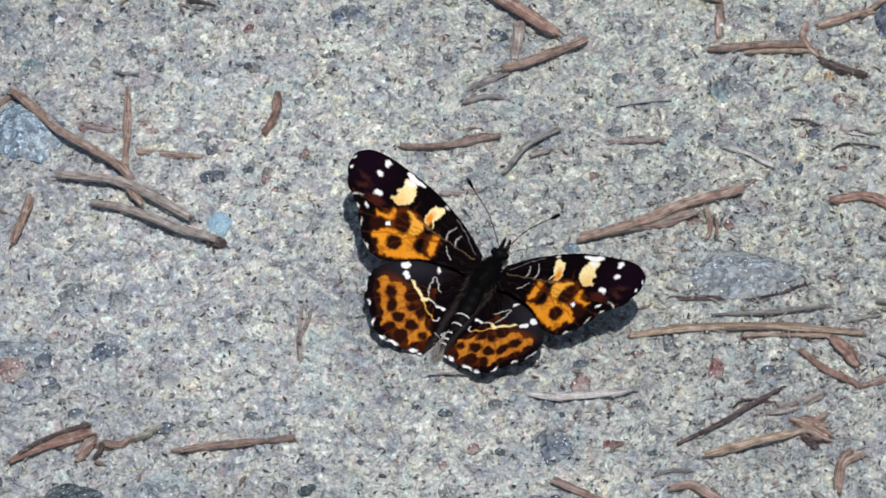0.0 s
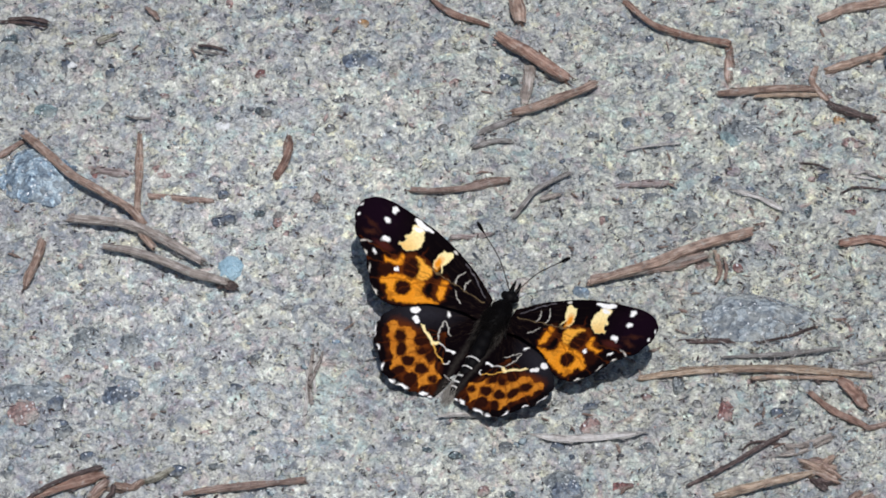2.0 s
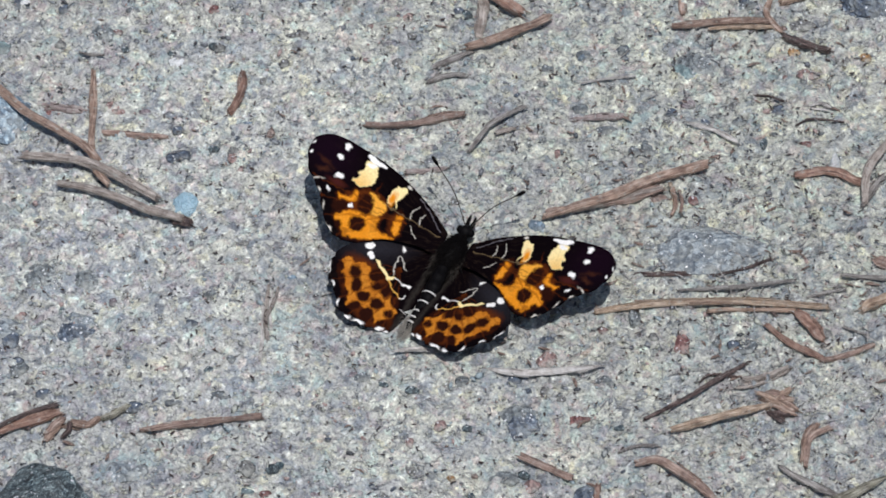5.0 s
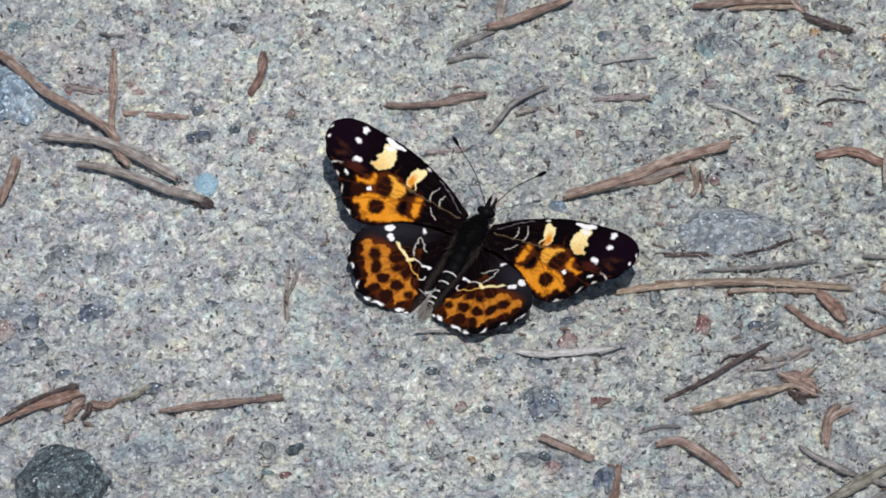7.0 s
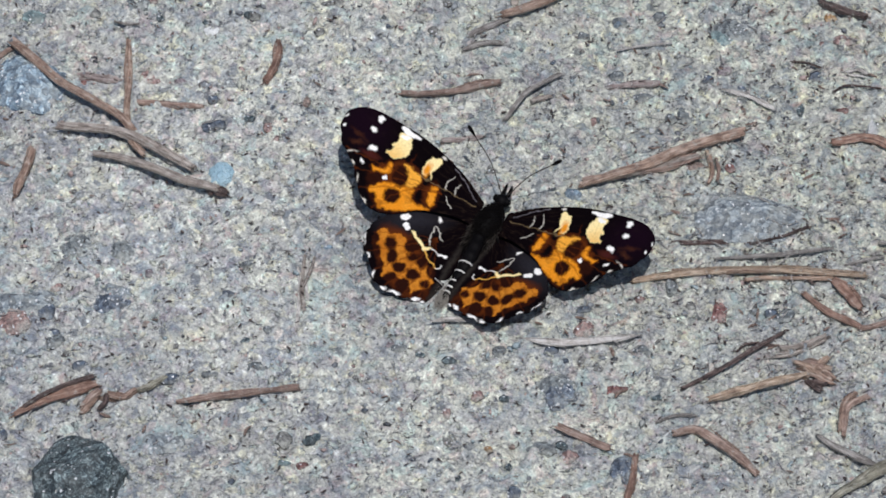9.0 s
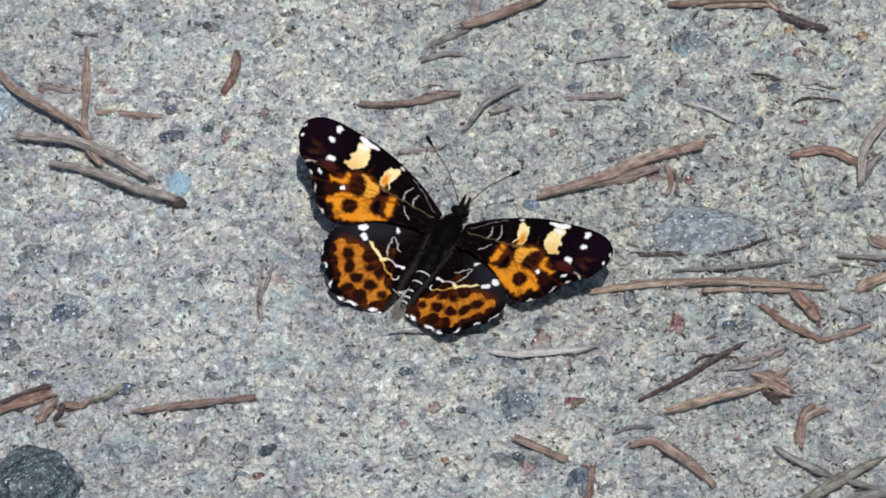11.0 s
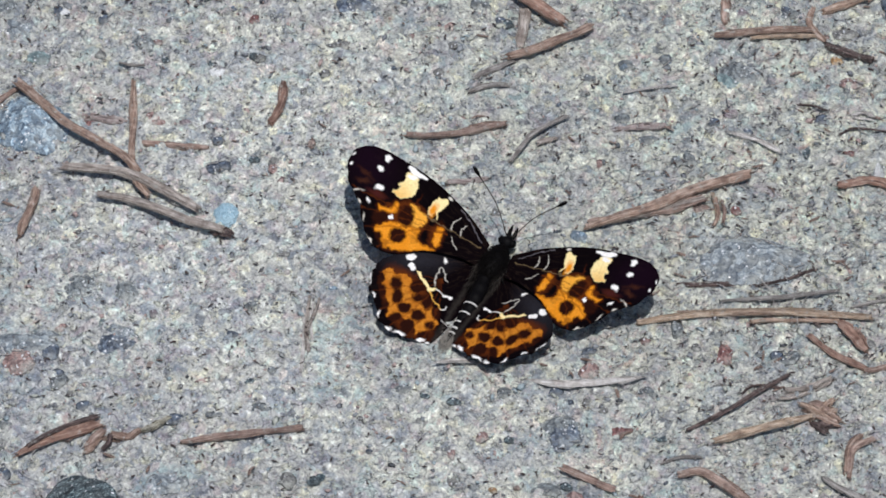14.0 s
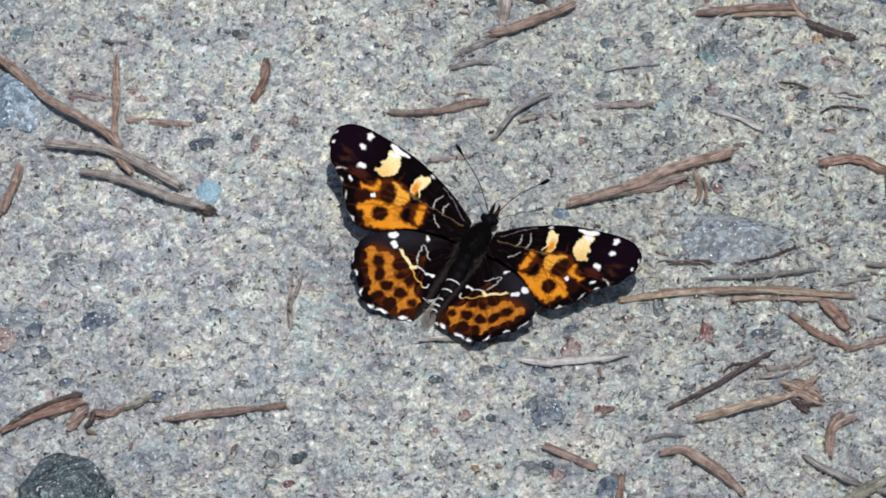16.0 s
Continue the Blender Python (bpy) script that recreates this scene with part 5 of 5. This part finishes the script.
stone(45.8, 22.4, 0.94, 0.82, 0.30, 'pink')
stone(26.7, 11.3, 1.26, 1.40, 0.30, 'slate')
stone(45.7, -15.7, 1.13, 0.99, 0.30, 'grey')
stone(-10.7, 34.2, 2.52, 1.23, 0.40, 'navy')
stone(32.5, 23.8, 2.83, 1.64, 0.12, 'slate')
stone(34.8, 39.7, 0.75, 1.15, 0.40, 'slate')
stone(-26.3, 24.2, 0.94, 0.82, 0.40, 'white')
stone(-43.7, 33.3, 0.50, 0.49, 0.60, 'white')
stone(26.2, 34.9, 0.44, 0.49, 0.60, 'white')
stone(6.7, 31.2, 0.88, 0.82, 0.40, 'black')
stone(3.1, 34.2, 0.75, 0.82, 0.40, 'slate')
stone(-39.6, 26.8, 0.75, 0.57, 0.50, 'grey')
stone(-34.8, 28.7, 1.76, 1.31, 0.20, 'slate')
stone(-30.4, 23.5, 1.13, 0.90, 0.25, 'pink')
stone(-33.2, 28.7, 0.63, 0.57, 0.40, 'pink')
stone(24.2, 25.7, 0.94, 0.99, 0.40, 'slate')
stone(20.0, 25.4, 1.13, 1.15, 0.30, 'slate')
stone(38.8, 32.7, 1.51, 0.99, 0.35, 'slate')
stone(44.9, 29.8, 1.64, 0.74, 0.30, 'grey')
stone(-12.5, 28.0, 1.51, 0.74, 0.20, 'grey')
stone(-50.8, 33.9, 1.89, 1.81, 0.25, 'slate')
# black pebble added where a shaded hole opens in the sand
stone(-51.4, 37.2, 0.88, 0.74, 0.40, 'black')
stone(-2.3, 44.0, 1.51, 0.82, 0.30, 'slate')
stone(-15.2, 43.0, 1.01, 0.82, 0.40, 'slate')
stone(14.3, 0.0, 1.07, 0.99, 0.40, 'blue')
stone(-10.4, 34.6, 2.14, 1.23, 0.35, 'slate')
stone(-13.0, -7.8, 0.82, 0.82, 0.15, 'blue')
stone(12.0, -26.8, 2.01, 1.64, 0.20, 'slate')
stone(32.9, 24.4, 2.52, 1.81, 0.14, 'slate')
stone(26.7, -16.0, 0.75, 0.66, 0.40, 'grey')
stone(-36.4, -13.8, 2.20, 1.81, 0.15, 'bluegrey')
stone(-40.7, -7.0, 1.89, 1.81, 0.12, 'slate')
stone(-0.4, 31.1, 1.26, 1.07, 0.20, 'pink')
stone(-39.8, 26.9, 0.75, 0.66, 0.60, 'grey')
stone(-25.7, 10.3, 1.51, 0.99, 0.30, 'navy')
stone(-21.9, 11.2, 0.82, 0.66, 0.30, 'black')
stone(-35.9, -7.6, 1.89, 1.48, 0.15, 'slate')
stone(-14.1, 23.8, 0.63, 0.66, 0.50, 'grey')
stone(-21.5, 26.4, 0.75, 0.74, 0.50, 'grey')
stone(29.1, -14.1, 0.63, 0.66, 0.40, 'slate')
stone(31.8, 3.4, 0.69, 0.66, 0.40, 'red')
stone(27.6, 3.8, 1.51, 1.15, 0.15, 'rust')
# raised white stone added to stand for a bright glint by the bark
stone(47.8, 8.7, 0.75, 0.82, 3.00, 'white')
stone(-30.1, -25.8, 1.50, 0.98, 0.35, 'navy')
stone(-38.0, -28.2, 0.50, 0.49, 0.50, 'black')
stone(10.3, -35.3, 1.63, 0.90, 0.20, 'slate')
stone(12.4, -34.9, 0.75, 0.74, 0.40, 'black')
stone(-21.9, -9.9, 0.88, 0.82, 0.25, 'slate')
stone(39.9, 12.1, 0.50, 0.98, 0.50, 'black')
stone(38.6, 10.9, 0.88, 0.49, 0.40, 'navy')
stone(25.2, 11.0, 0.94, 0.74, 0.30, 'slate')
stone(41.5, 17.0, 1.38, 1.06, 0.20, 'navy')
stone(19.3, 17.2, 1.00, 0.98, 0.30, 'slate')
stone(15.7, 23.2, 0.82, 0.98, 0.30, 'slate')
stone(24.2, 25.3, 0.88, 0.90, 0.30, 'navy')
stone(19.9, 25.2, 0.94, 0.98, 0.25, 'blue')
stone(31.7, 18.5, 1.00, 0.82, 0.15, 'mauve')
stone(-48.5, -33.3, 1.25, 1.06, 0.20, 'navy')
stone(-43.0, -19.4, 1.13, 0.82, 0.30, 'navy')
stone(-40.8, -7.5, 1.25, 0.90, 0.12, 'teal')
stone(-37.8, -12.5, 0.75, 1.15, 0.15, 'teal')
stone(-39.8, -23.8, 0.88, 0.74, 0.30, 'navy')
stone(-48.4, -26.4, 1.13, 0.74, 0.30, 'slate')
stone(-40.0, 26.8, 0.56, 0.49, 0.50, 'rust')
stone(-22.2, 26.9, 0.63, 0.90, 0.40, 'black')
stone(-32.2, 26.2, 0.56, 0.57, 0.40, 'black')
stone(-27.0, 25.4, 0.38, 0.49, 0.50, 'black')
stone(-26.0, 14.0, 0.75, 0.57, 0.35, 'navy')
stone(-24.5, 6.9, 0.69, 0.41, 0.40, 'slate')
stone(-46.3, 26.6, 1.57, 0.98, 0.15, 'teal')
stone(-47.9, 24.1, 0.88, 0.57, 0.25, 'slate')
stone(-30.2, 23.1, 1.13, 0.74, 0.12, 'mauve')
stone(6.4, -28.6, 0.69, 0.65, 0.35, 'black')
stone(6.6, -37.9, 0.56, 0.57, 0.40, 'black')
stone(7.3, -41.4, 1.13, 1.06, 0.20, 'navy')
stone(1.2, -39.4, 0.44, 0.49, 0.50, 'black')
stone(-2.8, -22.8, 0.69, 0.41, 0.50, 'black')
stone(0.4, -23.6, 0.88, 0.57, 0.40, 'black')
stone(-5.0, -21.5, 1.50, 0.65, 0.20, 'slate')
stone(5.8, -22.3, 0.88, 0.98, 0.25, 'slate')
stone(4.5, -35.5, 0.50, 0.65, 0.50, 'orange')
stone(31.8, 22.9, 2.13, 1.64, 0.10, 'teal')
stone(-5.9, -21.1, 0.75, 0.49, 0.30, 'mauve')
stone(-9.8, -37.8, 1.00, 0.65, 0.15, 'mauve')
stone(-15.5, -37.8, 0.75, 0.65, 0.20, 'red')
stone(-17.4, -37.5, 0.88, 0.74, 0.20, 'teal')
stone(-9.5, -35.1, 1.63, 1.31, 0.08, 'paleteal')
stone(24.6, -35.6, 1.00, 0.65, 0.20, 'paleteal')
stone(37.2, 15.5, 0.88, 0.65, 0.30, 'slate')
stone(37.0, 17.6, 0.88, 0.98, 0.20, 'grey')
stone(29.6, 16.8, 0.75, 0.74, 0.35, 'navy')
stone(33.4, 15.5, 0.63, 0.49, 0.35, 'navy')
stone(22.3, 14.3, 1.38, 0.82, 0.15, 'slate')
stone(13.6, 9.0, 0.88, 0.82, 0.20, 'slate')
stone(45.1, 22.6, 1.25, 0.82, 0.20, 'pink')
stone(44.4, 12.1, 0.88, 0.65, 0.20, 'red')
stone(33.7, -17.2, 0.50, 0.49, 0.30, 'slate')
stone(35.6, -17.5, 0.88, 0.74, 0.30, 'navy')
stone(22.9, -28.5, 0.75, 0.49, 0.35, 'black')
stone(21.5, -22.1, 1.13, 0.82, 0.20, 'slate')
stone(15.1, -16.4, 0.88, 0.65, 0.30, 'navy')
stone(18.3, -27.4, 1.38, 0.65, 0.30, 'red')
stone(21.3, -15.2, 0.63, 0.74, 0.20, 'pink')
stone(-29.9, 17.0, 0.88, 0.74, 0.12, 'mauve')
stone(-40.4, 17.0, 1.38, 0.98, 0.15, 'red')
stone(-19.5, -19.0, 0.56, 0.49, 0.40, 'slate')
stone(-21.9, -20.6, 0.63, 0.49, 0.40, 'black')
stone(-25.5, -24.9, 1.13, 0.49, 0.25, 'slate')
stone(-20.6, -24.2, 1.38, 0.82, 0.15, 'slate')
stone(-32.6, -10.6, 0.63, 0.65, 0.20, 'mauve')
stone(-43.1, -12.6, 1.13, 0.74, 0.12, 'pink')
stone(11.4, -21.9, 1.00, 0.82, 0.25, 'navy')
stone(3.3, -28.2, 0.75, 0.82, 0.20, 'pink')
# larger black pebble added at that hole, its dark colour giving the shade
stone(-51.1, 37.2, 1.07, 0.82, 0.50, 'black')
stone(-44.8, 35.7, 0.56, 0.57, 0.40, 'slate')
stone(-44.5, 33.4, 0.82, 0.90, 0.25, 'navy')
stone(-43.9, 33.2, 0.50, 0.49, 0.50, 'white')
stone(-39.4, 32.1, 0.63, 0.65, 0.35, 'navy')
stone(-31.4, 32.1, 0.88, 0.49, 0.35, 'slate')
stone(-24.9, 33.7, 0.69, 0.65, 0.35, 'navy')
stone(-25.2, 37.5, 0.38, 0.41, 0.50, 'black')
stone(-22.2, 32.2, 0.63, 0.74, 0.30, 'red')
stone(-15.0, 42.4, 1.00, 0.90, 0.25, 'slate')
stone(-19.1, 39.4, 0.56, 0.49, 0.40, 'slate')
stone(-50.8, 33.9, 1.25, 0.82, 0.20, 'navy')
stone(-35.0, 28.7, 1.63, 1.39, 0.10, 'bluegrey')
stone(-49.1, 30.9, 2.63, 1.80, 0.07, 'bluegrey')
stone(17.9, 33.8, 0.88, 0.82, 0.25, 'slate')
stone(22.4, 37.8, 0.63, 0.74, 0.40, 'navy')
stone(20.0, 25.3, 1.00, 0.90, 0.25, 'slate')
stone(24.3, 25.9, 0.82, 1.06, 0.35, 'navy')
stone(34.3, 39.3, 0.63, 0.98, 0.35, 'navy')
stone(38.2, 33.1, 1.13, 0.82, 0.25, 'navy')
stone(33.4, 32.8, 0.88, 0.90, 0.20, 'mauve')
stone(5.8, 31.6, 0.75, 0.65, 0.35, 'navy')
stone(4.2, 33.8, 0.63, 0.65, 0.35, 'slate')
stone(-2.3, 39.4, 0.50, 0.41, 0.50, 'black')
stone(15.3, 31.8, 0.88, 0.65, 0.20, 'bluegrey')
stone(15.1, 23.2, 1.00, 0.74, 0.25, 'slate')
stone(-10.8, 39.9, 0.88, 0.74, 0.30, 'orange')
stone(-24.5, 42.0, 0.44, 0.49, 0.50, 'black')
stone(-33.4, 35.4, 0.31, 0.33, 0.50, 'black')

# ---- loose pebbles and grains ----
def loose_pebbles(count):
    pick, taken = random.Random(5), np.vstack(TAKEN)
    tones = ["slate", "grey", "slate", "grey", "slate", "grey", "pink", "white", "navy", "grey", "rust"]
    shapes = {tone: [rock_mesh("pebble", 1, pick.uniform(0.65, 0.9), pick.uniform(0.5, 0.75), tone, pick.randrange(9999), 8) for _ in range(2)] for tone in set(tones)}
    for _ in range(count):
        tone = pick.choice(tones)
        size = 0.34 * (1.15 / 0.34) ** (pick.random() ** 1.6)
        if tone == "white":
            size = min(size, 0.42)
        x, y = pick.uniform(-58, 64), pick.uniform(-43, 45)
        while (np.hypot(taken[:, 0] - x, taken[:, 1] - y) < taken[:, 2] + size + 0.3).any():
            x, y = pick.uniform(-58, 64), pick.uniform(-43, 45)
        ob = new("pebble", pick.choice(shapes[tone]))
        ob.matrix_basis = pose(x * MM, y * MM, (float(lie(x, y)) + 0.14 + size * pick.uniform(-0.5, -0.05)) * MM, pick.uniform(-25, 25), pick.uniform(-25, 25), pick.uniform(0, 360)) @ Matrix.Scale(size, 4)
        tagged(ob, f"small {ROCK[tone]} pebble lying loose on the sand", "pebble", "loose pebbles")


loose_pebbles(165)


def crumbs(name, count, seed, tone, longest, thick, lift, label, crowd=0.6):
    """Splinters of bark and stalk and small dark crumbs, thicker among the twigs."""
    rng = np.random.default_rng(seed)
    verts, faces, uvs = [], [], []
    for _ in range(count):
        near = rng.random() < crowd
        x, y = (rng.normal(38, 14), rng.normal(-6, 18)) if near else (rng.uniform(-56, 62), rng.uniform(-42, 44))
        turn, size = rng.normal(0.1, 0.7 if crowd > 0.3 else 1.3), 0.35 * longest ** (rng.random() ** 1.7)
        way = np.array((math.cos(turn), math.sin(turn))) * size / 2
        mid = np.array((x, y)) + rng.normal(0, 0.08 * size, 2)
        line = np.c_[spline([np.array((x, y)) - way, mid, np.array((x, y)) + way], 5), np.full(5, float(lie(x, y)) + lift)]
        wide = min(thick, 0.1 * size + 0.03) * np.array((0.5, 1, 1.1, 0.9, 0.4)) * rng.uniform(0.6, 1.3)
        v, u, f = swept(line, wide, wide * 0.6, 5, 0.2, int(rng.integers(1, 9999)))
        faces += [tuple(int(k) + len(verts) for k in face) for face in f]
        verts += list(v)
        uvs += [(p + rng.integers(0, 9), q) for p, q in u]
    me = mesh_of(name, np.array(verts) * MM, faces, FIBRE[tone], False)
    layer = me.uv_layers.new(name="UVMap")
    index = np.empty(len(me.loops), np.int32)
    me.loops.foreach_get("vertex_index", index)
    layer.data.foreach_set("uv", np.array(uvs, float)[index].ravel())
    return tagged(new(name, me), label, "litter", kind="stuff")


crumbs("plant_crumbs", 420, 33, "rust", 5.0, 0.16, 0.3, "reddish-brown splinters of bark and dry stalk strewn on sand")
# short blackish bits laid over the sand as its dark specks
crumbs("humus_crumbs", 2300, 35, "dark", 2.2, 0.10, 0.40, "short blackish crumbs strewn on sand", 0.2)
crumbs("plant_chaff", 2000, 34, "pale", 6.0, 0.06, 0.58, "pale hair-thin chaff of dry stalks strewn on sand")
# white specks added as glints; their brightness is mostly in the colour
SPARKLE = material("quartz_flecks", 0.18, 0.6)[0]
SPARKLE.node_tree.nodes["Principled BSDF"].inputs["Base Color"].default_value = (0.84, 0.85, 0.85, 1)
scatter("quartz_flecks", 6500, 0.05, 0.16, 12, "tiny white flecks standing for the sparkle of sunlit sand", SPARKLE)
scatter("coarse_grit", 4200, 0.18, 0.5, 8, "mixed grey, pink and white angular grit on the sand")
scatter("sand_grains", 44000, 0.08, 0.21, 9, "fine sparkling mineral sand grains covering the ground")


# ---- what moves ----
def motions():
    spread = [
        (0, 25.15), (0.5, 23.35), (1, 24.85), (1.5, 23.95), (2, 21.85), (2.5, 22.55), (3, 21.35),
        (3.5, 20.35), (4, 20.25), (4.5, 20.25), (6.8, 16.75), (7, 16.65), (7.5, 18.95), (8, 17.15),
        (8.5, 15.75), (9, 16.65), (9.5, 15.05), (9.7, 14.65), (11.8, 17.85), (12, 16.85), (12.5, 17.95),
        (13, 18.55), (13.5, 19.35), (14, 18.55), (14.5, 18.95), (15, 17.45), (15.5, 15.65), (16, 18.05),
    ]
    for (kind, side), wing in WINGS.items():
        walk(wing, [(t, settle(kind, side, degrees)) for t, degrees in spread])


motions()
